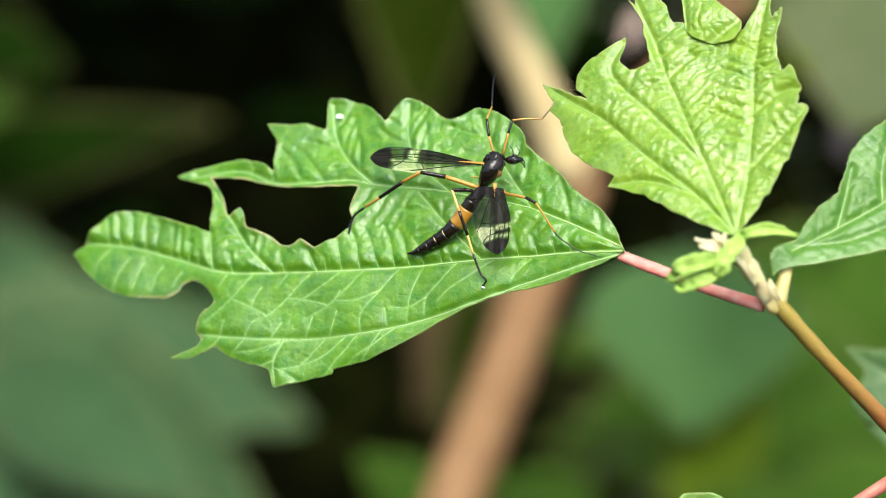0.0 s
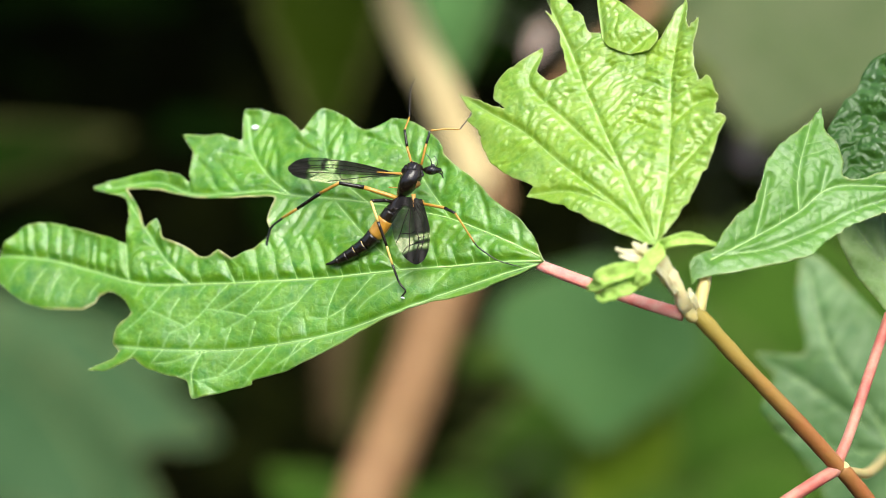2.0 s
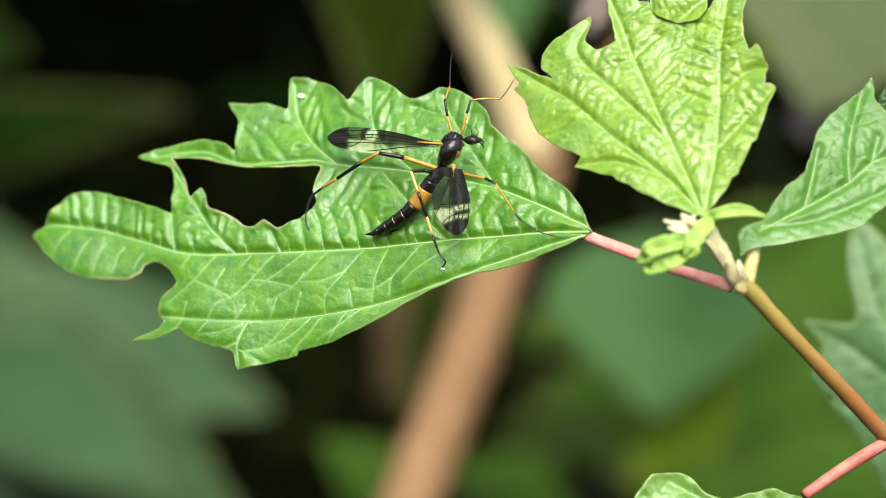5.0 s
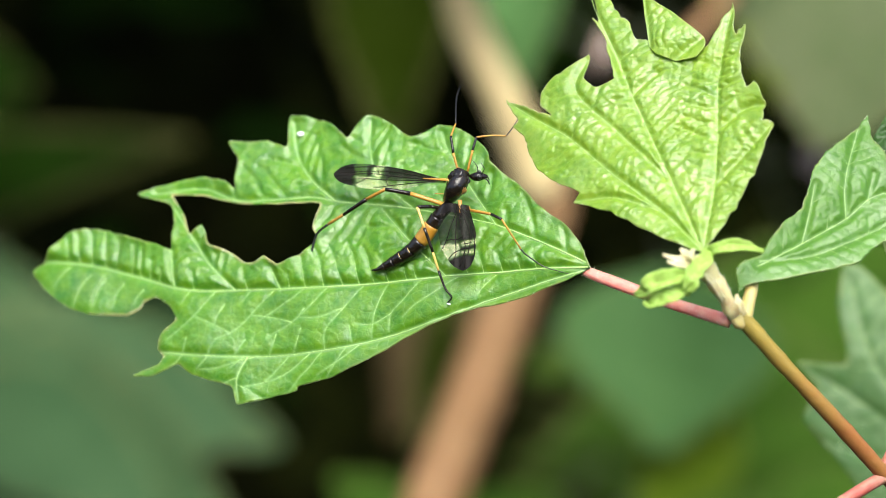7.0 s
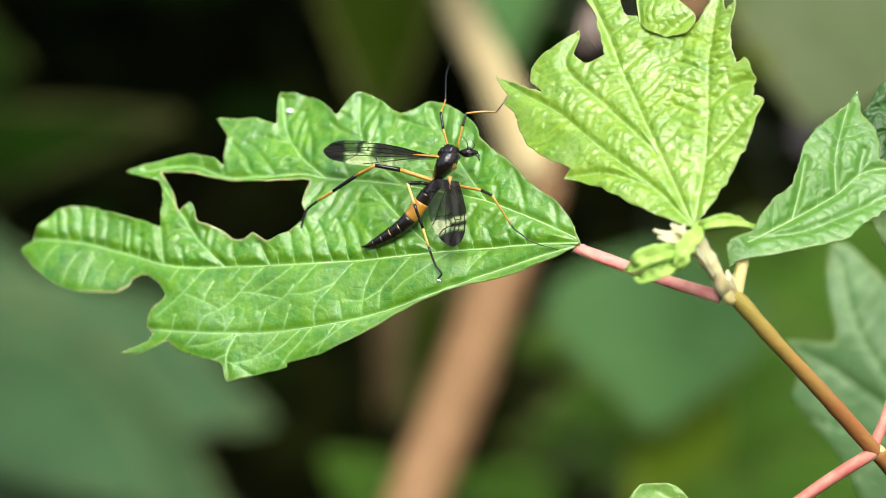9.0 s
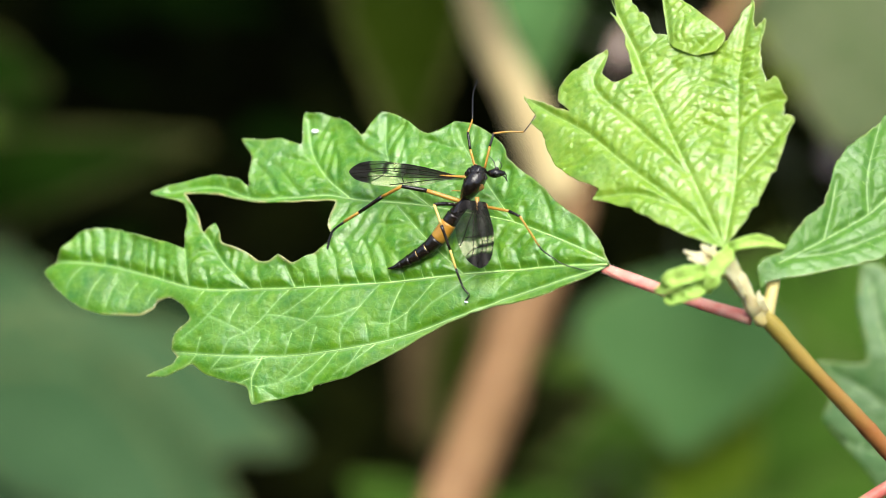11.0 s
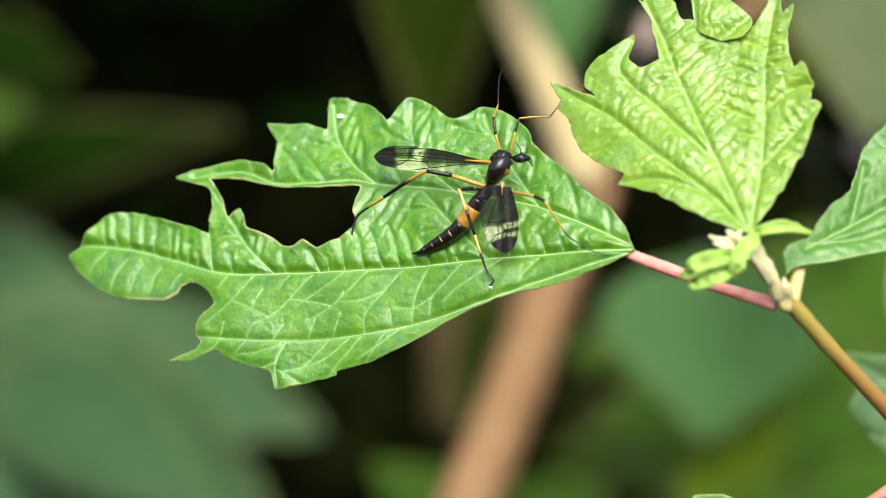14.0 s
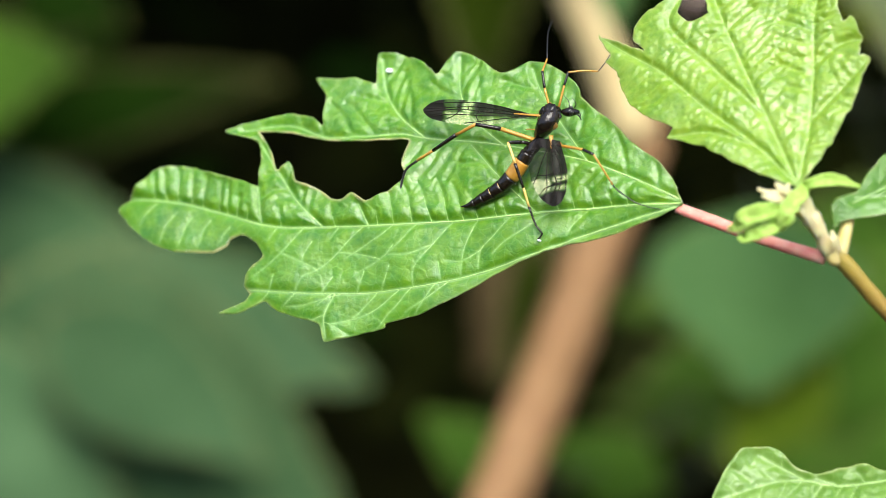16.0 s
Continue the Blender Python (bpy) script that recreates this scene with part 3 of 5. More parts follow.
YOUNG_NEAR = [(-0.1, 0.0), (2.7, 2.8), (5.9, 5.5), (9.6, 8.2), (14.2, 12.6), (15.0, 11.5), (18.1, 14.0), (21.5, 15.8), (24.5, 16.0), (26.0, 15.6), (28.6, 16.7), (28.7, 15.6), (32.5, 16.3), (29.3, 13.7), (26.8, 11.2), (28.6, 12.0), (30.7, 11.3), (31.9, 8.1), (32.5, 3.8), (30.6, 5.1), (29.2, 5.4), (27.6, 4.4), (28.0, 2.0), (31.1, 1.5), (34.6, 1.2), (37.4, 1.6), (36.7, 1.1), (41.3, 0.3), (45.3, -0.2)]
YOUNG_FAR = [(42.4, -1.1), (38.5, -1.4), (35.8, -1.9), (34.8, -2.5), (32.1, -2.5), (31.2, -3.8), (30.0, -4.5), (28.6, -6.3), (27.1, -9.2), (27.0, -10.6), (29.0, -13.2), (30.5, -15.6), (26.6, -14.2), (26.9, -16.0), (24.0, -14.2), (22.6, -13.5), (19.1, -12.8), (19.1, -14.3), (16.0, -14.2), (13.7, -13.3), (12.9, -14.2), (10.2, -12.1), (7.3, -9.5), (4.0, -5.7), (1.1, -1.8)]
young = blade("young_leaf", YOUNG_NEAR + YOUNG_FAR, [[(0.3, -0.0), (10.3, 0.3), (17.4, 0.6), (24.6, 0.8), (31.6, 0.7), (38.9, 0.9), (44.6, -0.2)], [(0.3, -0.0), (7.5, 2.7), (15.6, 6.9), (22.7, 10.1), (27.7, 13.4), (32.1, 16.1)], [(0.4, -0.1), (8.2, -4.3), (15.5, -7.4), (21.3, -9.6), (26.7, -12.7), (30.2, -15.3)], [(24.6, 0.8), (26.0, -1.9), (26.5, -3.2)], [(15.5, -7.4), (16.6, -11.7), (15.7, -14.0)], [(11.7, 0.6), (20.9, 4.3), (28.6, 7.2), (32.0, 4.3)], [(7.5, 2.7), (11.9, 7.4), (14.2, 12.3)], [(8.2, -4.3), (10.8, -9.6), (12.8, -13.8)]],
              basis(*[[0.0359, -0.017, 0.6139], [-0.2542, 0.8989, 0.3569], [-0.4375, -0.436, 0.7865]]), form_young, YOUNG, YOUNG_VEIN, vine, "bright yellow-green young leaf with wrinkled toothed blade",
              step=0.32, gap=1.8, reach=9, lean=74, quilt=0.20, wrinkle=0.22, vein_radius=0.07, twig=0.02, main_tone=0.3, minor_tone=0.08, rung=0.30, groove=0.36, cells=(0.95, 0.12), hub=5.0, valley=0.22, sides=young_sides, fine=True, teeth=0.34)
hairy(young, 350, 0.20, True)
FLAP = [(30.0, -3.7), (33.3, -4.4), (37.1, -5.5), (33.1, -8.2), (28.2, -10.5), (26.6, -10.3), (25.8, -8.5), (26.8, -5.9), (28.5, -4.2)]
blade("folded_lobe", FLAP, [[FLAP[0], FLAP[2]], [FLAP[7], FLAP[4]]], basis(*[[0.0359, -0.017, 0.6139], [-0.2542, 0.8989, 0.3569], [-0.4375, -0.436, 0.7865]]) @ pose(0, 0, 0.0007, 0, 0, 0), form_young, YOUNG, YOUNG_VEIN, vine,
      "leaf lobe folded over itself", step=0.3, gap=1.7, reach=5, wrinkle=0.35, quilt=0.22, groove=0.3, cells=(1.2, 0.14), vein_radius=0.07, twig=0.03, minor_tone=0.1, fine=True)

side = blade("side_leaf", [(-4.3, -3.6), (-3.6, -1.2), (-2.4, 0.0), (0.5, 0.2), (2.4, 1.7), (5.3, 3.3), (7.8, 4.1), (9.8, 6.2), (11.7, 8.8), (14.2, 10.3), (17.2, 11.4), (18.9, 12.0), (20.3, 12.7), (21.8, 13.6), (21.2, 11.6), (20.9, 9.8), (21.5, 8.0), (21.0, 5.4), (20.2, 3.6), (22.4, 2.6), (28.0, 2.3), (34.7, -1.5), (30.9, -3.3), (25.5, -2.6), (22.4, -2.8), (18.2, -3.0), (16.3, -3.5), (14.1, -4.0), (11.9, -5.1), (8.4, -4.9), (3.1, -4.2), (-2.3, -3.3)], [[(-0.5, -1.1), (6.2, -0.1), (13.0, 1.2), (19.0, 2.8), (28.0, -0.5)], [(6.2, -0.1), (8.8, 3.4), (11.0, 6.7)], [(13.0, 1.2), (15.1, 6.1), (19.9, 12.3)], [(0.1, -0.5), (6.5, -2.1), (13.9, -1.8), (20.8, -0.9), (26.3, -1.2)], [(16.6, 2.4), (18.9, 5.6)]],
             basis(*[[0.0435, -0.0134, 0.6105], [0.9343, 0.3291, 0.137], [0.0502, -0.502, 0.8634]]), form_side, SIDE_LEAF, VEIN, vine, "green wrinkled leaf with browned margin", step=0.42, gap=2.2, reach=9, quilt=0.12, wrinkle=0.2, vein_radius=0.07, main_tone=0.45, minor_tone=0.22, twig=0.03, cells=(1.6, 0.12), valley=0.2, fine=True, teeth=0.25)
oval = blade("side_leaf", [(25.0, 3.2), (29.0, -0.8), (31.0, -6.1), (31.5, -12.3), (28.3, -22.7), (17.7, -22.1), (5.6, -12.5), (0.2, -4.1), (-0.2, -0.2), (1.4, 0.9), (6.6, 3.6), (12.5, 4.8), (19.0, 4.8)], [[(0.1, -0.1), (9.7, -1.2), (21.6, -2.7), (30.0, -6.4)], [(6.6, -0.8), (13.7, 2.4), (18.9, 3.8)], [(17.6, -2.4), (23.6, -0.4), (26.5, 0.8)], [(6.6, -1.0), (9.7, -8.1), (15.0, -14.2)]],
             basis(*[[0.0693, -0.0043, 0.5939], [-0.1131, 0.8349, 0.5387], [-0.2494, -0.5486, 0.798]]), form_side, PALE_LEAF, VEIN, vine, "grey-green leaf on a red stalk", step=0.5, gap=3.0, reach=12, quilt=0.4, wrinkle=0.5, vein_radius=0.10, twig=0.03, minor_tone=0.2, cells=(2.4, 0.25))
dark = blade("puckered_lobe", [(7.6, 3.7), (8.6, 2.9), (10.0, 1.8), (11.3, 0.5), (12.2, -1.2), (14.2, -2.5), (15.6, -3.9), (16.3, -5.9), (16.4, -12.0), (12.1, -17.0), (-0.9, -16.2), (-5.9, -10.0), (-5.0, -3.5), (-3.3, -0.2), (-1.9, 2.5), (1.1, 3.9), (5.5, 3.6)], [[(-1.1, -11.8), (4.0, -6.3), (8.6, -2.0), (8.1, 2.2)], [(4.0, -6.3), (9.6, -6.8), (14.9, -5.7)], [(2.3, -8.1), (8.0, -13.1), (14.8, -12.4)]],
             basis(*[[0.0664, 0.0051, 0.609], [-0.151, 0.836, 0.5275], [-0.2494, -0.5486, 0.798]]), form_side, DARK_LEAF, VEIN, vine, "dark green puckered glossy leaf lobe", step=0.5, gap=2.6, reach=9, quilt=0.30, wrinkle=0.6, main_tone=0.2, minor_tone=0.1, rung=0.3, tubes=False, cells=(3.2, 0.5), rim_tone=0.0, fine=True)
low = blade("low_leaf", [(28.6, -17.7), (25.0, -11.5), (18.7, -5.3), (24.9, -1.1), (20.4, 0.1), (18.8, 5.5), (12.4, 7.1), (5.6, 9.4), (1.8, 11.7), (-5.1, 12.8), (-15.9, 0.4), (-9.3, -15.5), (2.9, -17.1), (10.2, -15.9), (17.3, -17.2), (25.7, -18.7)], [[(-1.6, -1.2), (7.9, -4.7), (17.0, -8.6), (26.3, -16.1)], [(-0.5, -1.6), (12.0, -1.8), (23.0, -1.2)], [(-1.0, -0.8), (6.7, 3.8), (14.8, 6.7)], [(2.3, -2.6), (1.4, -9.5), (1.9, -15.7)]],
            basis(*[[0.0779, 0.0224, 0.5483], [-0.7568, 0.5938, 0.2732], [-0.2039, -0.6116, 0.7645]]), form_side, LOW_LEAF, VEIN, vine, "large pale green leaf lower on the shoot", step=0.7, gap=3.5, reach=14, quilt=0.2, wrinkle=0.3)
bottom = blade("low_leaf", [(22.8, 2.8), (20.6, -1.3), (18.4, -3.7), (16.1, -4.0), (13.7, -3.5), (11.4, -0.9), (9.6, -0.2), (7.9, -0.2), (4.2, -1.1), (0.9, -0.4), (-1.3, 1.4), (0.7, 5.8), (5.9, 7.8), (14.4, 8.1), (19.9, 6.3)], [[(0.1, 0.9), (6.6, 1.4), (12.9, 0.3), (21.7, 2.6)], [(6.6, 1.4), (9.3, 0.3)], [(10.8, 0.4), (16.2, -3.2)], [(8.7, 1.3), (12.8, 6.7)]],
               basis(*[[0.0489, -0.0293, 0.579], [-0.9988, -0.043, -0.0215], [0.0, -0.4472, 0.8944]]), form_side, CURL_LEAF, VEIN, vine, "small curled green leaf on a red stalk", step=0.45, gap=2.4, reach=8, quilt=0.30, wrinkle=0.4, main_tone=0.5, minor_tone=0.25, twig=0.04, vein_radius=0.1, groove=0.3, cells=(1.7, 0.18), valley=0.2, fine=True, curl=curl_up)

hairy(side, 200, 0.20, True)
stem_rows = [[40.7, -18.6, 604.9, 0.95], [42.0, -19.0, 604.3, 1.04], [47.1, -20.4, 598.6, 1.0], [54.4, -21.5, 590.4, 1.05], [60.7, -22.0, 582.8, 1.03], [62.1, -22.3, 581.4, 1.08], [66.7, -22.5, 575.2, 1.03]]
stalk("stem", stem_rows + [[71.6, -22.2, 568.4, 1.1], [77.0, -20.5, 559.0, 1.2], [88, -12, 520, 1.5], [120, 20, 300, 1.9], [150, 50, 120, 2.3], [160, 60, -10, 2.8]], RUST, vine, "russet green woody stem", ripple=0.12)
hairy(stalk("petiole", [[41.6, -19.1, 604.2, 0.91], [42.1, -17.7, 606.1, 0.84], [42.7, -16.0, 607.7, 0.77], [43.5, -13.6, 608.1, 0.35]], GREENISH, vine, "greenish leaf stalk"), 50, 0.3)
hairy(stalk("bud_stalk", [[40.6, -18.5, 604.9, 0.98], [38.8, -18.5, 608.4, 1.05], [37.2, -18.0, 610.8, 1.25], [35.9, -17.6, 612.4, 1.18], [35.6, -17.4, 613.5, 0.56]], BUD, vine, "pale downy bud stalk", ripple=0.25, per=12), 260, 0.4)
stalk("petiole", [[61.0, -21.6, 583.0, 0.79], [62.6, -19.0, 585.1, 0.72], [65.9, -12.0, 589.8, 0.73], [69.3, -4.4, 593.7, 0.66]], RED, vine, "red leaf stalk")
stalk("petiole", [[61.3, -22.1, 582.3, 0.83], [58.6, -23.7, 581.8, 0.83], [54.2, -26.0, 580.3, 0.82], [49.7, -28.8, 578.9, 0.71]], RED, vine, "red leaf stalk")
stalk("petiole", [[62.2, -21.6, 581.3, 0.65], [69.1, -4.7, 567.1, 0.69], [77.9, 22.3, 548.1, 0.66]], GREENISH, vine, "greenish leaf stalk")
def tongue(name, rows, width, material, parent, label, cup=0.4, ruffle=0.25):
    """A narrow curling young leaf along rows of x, y, z (mm): a bent strip with thickness."""
    p = smooth_line(rows, 8)
    bm = bmesh.new()
    rings = []
    for i in range(len(p)):
        d = Vector(p[min(i + 1, len(p) - 1)] - p[max(i - 1, 0)]).normalized()
        sd = d.cross(Vector((0, -0.6, 0.8))).normalized()
        n = sd.cross(d)
        s = i / (len(p) - 1)
        w = width * (math.sin(math.pi * (0.12 + 0.86 * s))**0.8) * (1 + ruffle * noise.noise(Vector((s * 11, width * 3, 4))))
        rings.append([bm.verts.new((Vector(p[i]) + sd * w * k + n * (cup * w * k * k + (0.35 + ruffle) * width * noise.noise(Vector((s * 7, k * 1.6, width * 5))))) * MM - VINE) for k in (-1, -0.6, -0.2, 0, 0.2, 0.6, 1)])
    for a, b in zip(rings, rings[1:]):
        for k in range(6):
            bm.faces.new((a[k], a[k + 1], b[k + 1], b[k]))
    ob = part(name, bm, material, parent, label)
    thick = ob.modifiers.new("thickness", "SOLIDIFY")
    thick.thickness = 0.0002
    return ob


tongue("bract", [[36.2, -17.4, 613.5], [37.4, -18.5, 615.4], [39.5, -18.3, 615.7], [41.6, -17.6, 615.0], [43.6, -17.1, 614.0]], 0.72, SHOOT, vine, "bright curled young leaf", 0.4, 0.06)
tongue("bract", [[37.1, -16.9, 614.3], [35.7, -20.2, 614.7], [34.4, -21.8, 614.1], [33.8, -22.8, 612.7], [33.4, -22.7, 611.2]], 1.0, SHOOT, vine, "bright curled young leaf")
tongue("bract", [[34.3, -20.5, 612.6], [32.0, -22.1, 613.7], [29.6, -22.5, 613.2], [28.3, -22.3, 611.7], [27.4, -20.9, 610.2]], 1.15, SHOOT, vine, "crumpled unfolding leaf", 0.35, 0.14)
tongue("bract", [[33.9, -21.1, 611.7], [32.0, -23.3, 612.0], [30.3, -23.6, 611.6], [29.0, -23.1, 610.6], [28.5, -22.0, 610.4]], 0.95, SHOOT, vine, "crumpled unfolding leaf", 0.35, 0.14)
for rows in ([[35.4, -18.8, 613.2], [33.0, -19.3, 614.3], [30.8, -18.9, 614.8]], [[35.4, -18.6, 613.5], [34.0, -18.2, 614.2], [32.6, -18.3, 613.9]], [[41.5, -19.9, 606.4], [40.7, -20.0, 608.1], [40.3, -19.4, 609.0]], [[38.7, -19.8, 608.4], [36.9, -20.8, 612.1], [35.3, -20.8, 613.8]], [[35.8, -19.7, 612.0], [34.9, -20.0, 614.1], [35.7, -19.0, 614.7]], [[34.9, -19.4, 613.3], [32.7, -20.4, 614.4], [31.2, -20.2, 614.7]], [[35.2, -19.1, 613.8], [33.6, -18.8, 615.0], [33.0, -18.5, 615.4]], [[35.7, -19.6, 613.8], [34.3, -19.9, 615.2], [34.5, -19.4, 615.9]]):
    tongue("bud_scale", rows, 0.38, BUD, vine, "pale downy bud scale")
for k, (a, b, c) in enumerate([[41.1, -18.9, 604.7], [61.6, -22.1, 582.1]]):
    bm = bmesh.new()
    bmesh.ops.create_icosphere(bm, subdivisions=3, radius=(1.05 if k else 1.15) * MM)
    for v in bm.verts:
        v.co = v.co * (1 + 0.10 * noise.noise(v.co * 1100)) + Vector((a, b, c)) * MM - VINE
    part("node", bm, GREENISH, vine, "swollen stem joint")
# white droplet-like speck on the leaf
bm = bmesh.new()
bmesh.ops.create_icosphere(bm, subdivisions=2, radius=0.42 * MM)
for v in bm.verts:
    v.co = Vector((v.co.x * 1.2, v.co.y, v.co.z * 0.6)) + Vector([-13.95, 21.92, 606.41]) * MM - VINE
part("speck", bm, WHITE, vine, "tiny white dropping on the leaf")


# ---- the crane fly ----
FLY = Vector([0.0063, 0.007, 0.6076])
fly = thing("crane_fly", FLY, "black and orange crane fly with smoky wings resting on a leaf", "insect")


def body(name, rows, material, parent, label="", sides=14, per=5, flat=0.92):
    bm = bmesh.new()
    tube(bm, smooth_line(rows, per) * MM, sides, flat)
    return part(name, bm, material, parent, label)


THORAX = [[-1.31, -4.69, 0.65, 0.5], [-0.88, -5.14, 1.83, 1.25], [-0.24, -5.12, 3.13, 1.75], [0.42, -4.45, 3.82, 1.7], [1.01, -3.77, 4.24, 1.2], [1.59, -3.54, 4.27, 0.5]]
thorax = body("thorax", [[*q[:3], q[3] * 0.76] for q in THORAX], BLACK, fly, "glossy black thorax")
AXIS = (Vector(THORAX[4][:3]) - Vector(THORAX[0][:3])).normalized()
BACK = Vector((-0.37, -0.47, 0.80))
ACROSS = AXIS.cross(BACK).normalized()
BACK = ACROSS.cross(AXIS).normalized()
for along, over, up, size, flat, mat, lab in ((3.55, 0.0, -0.02, 1.12, 0.78, BLACK, ""), (3.1, 0.58, 0.12, 0.80, 0.80, BLACK, ""), (3.1, -0.58, 0.12, 0.80, 0.80, BLACK, ""), (2.1, 0.46, 0.02, 0.66, 0.75, BLACK, ""), (2.1, -0.46, 0.02, 0.66, 0.75, BLACK, ""), (1.45, 0.0, 0.08, 0.52, 0.6, BLACK, ""), (4.3, -0.60, 0.12, 0.24, 0.5, UMBER, "small brown shoulder spot"),
                                              (0.9, 0.25, 0.22, 0.80, 0.6, UMBER, "brown plate between the wings"), (3.4, 0.75, -0.6, 0.75, 1.0, SOOT, ""),
                                              (2.5, 1.25, -0.15, 0.80, 1.0, UMBER, "brown side plate"), (2.7, -1.0, -0.35, 0.62, 1.0, UMBER, "brown side plate")):
    mid = Vector(THORAX[0][:3]) + AXIS * along + ACROSS * over + BACK * (up + (1.4 if along > 1.5 else 0.9) * 0.35)
    mid.z += 0.22 * along if along < 3.2 else 0.7
    bm = bmesh.new()
    bmesh.ops.create_icosphere(bm, subdivisions=3, radius=1)
    for v in bm.verts:
        w = v.co * (1 + 0.30 * noise.noise(v.co * 2.4 + mid) + 0.10 * noise.noise(v.co * 6 + mid))
        v.co = (mid + AXIS * (w.x * size * 0.98) + ACROSS * (w.y * size * 0.88) + BACK * (w.z * size * flat * 0.9)) * MM
    part("thorax_plate", bm, mat, thorax, lab)
body("suture", [[*(Vector(THORAX[0][:3]) + AXIS * 2.45 + ACROSS * (1.05 * math.sin(a)) + BACK * (0.62 + 0.72 * math.cos(a)) + Vector((0, 0, 0.54))), 0.045] for a in (-1.2, -0.7, -0.2, 0.3, 0.8, 1.2)], STRAW, thorax, "pale seam across the thorax", sides=6)
head = body("head", [[1.81, -3.66, 4.17, 0.3], [2.31, -3.92, 4.25, 0.58], [2.82, -4.1, 4.38, 0.66], [3.4, -4.12, 4.39, 0.46], [3.98, -4.03, 4.33, 0.22]], BLACK, fly, "small black head", 12)


def ball(name, at, size, material, parent, label=""):
    bm = bmesh.new()
    bmesh.ops.create_icosphere(bm, subdivisions=2, radius=1)
    for v in bm.verts:
        v.co = Vector((v.co.x * size[0], v.co.y * size[1], v.co.z * size[2])) * MM + Vector(at) * MM
    return part(name, bm, material, parent, label)


HEAD_ROWS = [[1.81, -3.66, 4.17, 0.3], [2.31, -3.92, 4.25, 0.58], [2.82, -4.1, 4.38, 0.66], [3.4, -4.12, 4.39, 0.46], [3.98, -4.03, 4.33, 0.22]]
eye_at = Vector(HEAD_ROWS[2][:3])
for dx, dy, dz in ((0.1, -0.46, 0.2), (0.1, 0.46, 0.28)):
    ball("eye", eye_at + Vector((dx, dy, dz)), (0.34, 0.30, 0.36), SOOT, head, "dull black compound eye")
for k in (-1, 1):
    body("palp", [[*(Vector(HEAD_ROWS[3][:3]) + Vector((0, k * 0.2, 0))), 0.12], [*(Vector(HEAD_ROWS[4][:3]) + Vector((0, k * 0.45, -0.3))), 0.1],
                  [*(Vector(HEAD_ROWS[4][:3]) + Vector((0.3, k * 0.5, -0.9))), 0.07]], SOOT, head, sides=6)
ANT = [[2.74, -3.92, 4.95], [2.59, -3.69, 5.76], [1.94, -2.88, 6.18], [3.31, -4.2, 5.05], [3.52, -4.19, 5.65], [3.09, -3.66, 6.25]]
for k in (0, 3):
    body("antenna", [[*ANT[k], 0.07], [*ANT[k + 1], 0.06], [*ANT[k + 2], 0.035]], SOOT, fly, "short black antenna", 6)

ABD = [[-0.73, -5.24, 0.85, 0.7], [-1.68, -5.86, 0.3, 0.85], [-2.48, -6.21, -0.52, 0.95], [-3.21, -6.6, -1.58, 1.05], [-3.86, -7.01, -2.53, 1.1], [-4.66, -7.38, -3.52, 1.08], [-5.83, -7.72, -4.7, 1.0], [-7.0, -7.76, -5.65, 0.92], [-8.1, -7.75, -6.46, 0.8], [-9.21, -7.65, -7.25, 0.6], [-10.09, -7.53, -7.78, 0.32], [-10.97, -7.32, -8.11, 0.08]]
cuts = ((0, 2, BLACK, ""), (2, 3, BLACK, ""), (3, 5, ORANGE, "orange abdominal band"), (5, 6, BLACK, ""), (6, 7, BLACK, ""), (7, 8, BLACK, ""), (8, 9, BLACK, ""), (9, 11, BLACK, ""))
for a, b, mat, lab in cuts:
    rows = [list(r) for r in ABD[a:b + 1]]
    rows[0][3] *= 1.04
    rows[-1][3] *= 0.95
    body("abdomen_segment", rows, mat, fly, lab, 16)
for k in (6, 7):
    here, ahead = Vector(ABD[k][:3]), Vector(ABD[k + 1][:3]) - Vector(ABD[k][:3])
    across = ahead.cross(Vector((-0.37, -0.47, 0.80))).normalized()
    up = across.cross(ahead).normalized()
    up = up if up.z > 0 else -up
    rad = ABD[k][3]
    body("pale_line", [[*(here + (across * math.sin(a) + up * math.cos(a)) * rad * 0.97), 0.032] for a in (-0.7, -0.4, -0.1, 0.2)], STRAW, fly, "thin pale cross line", 6)


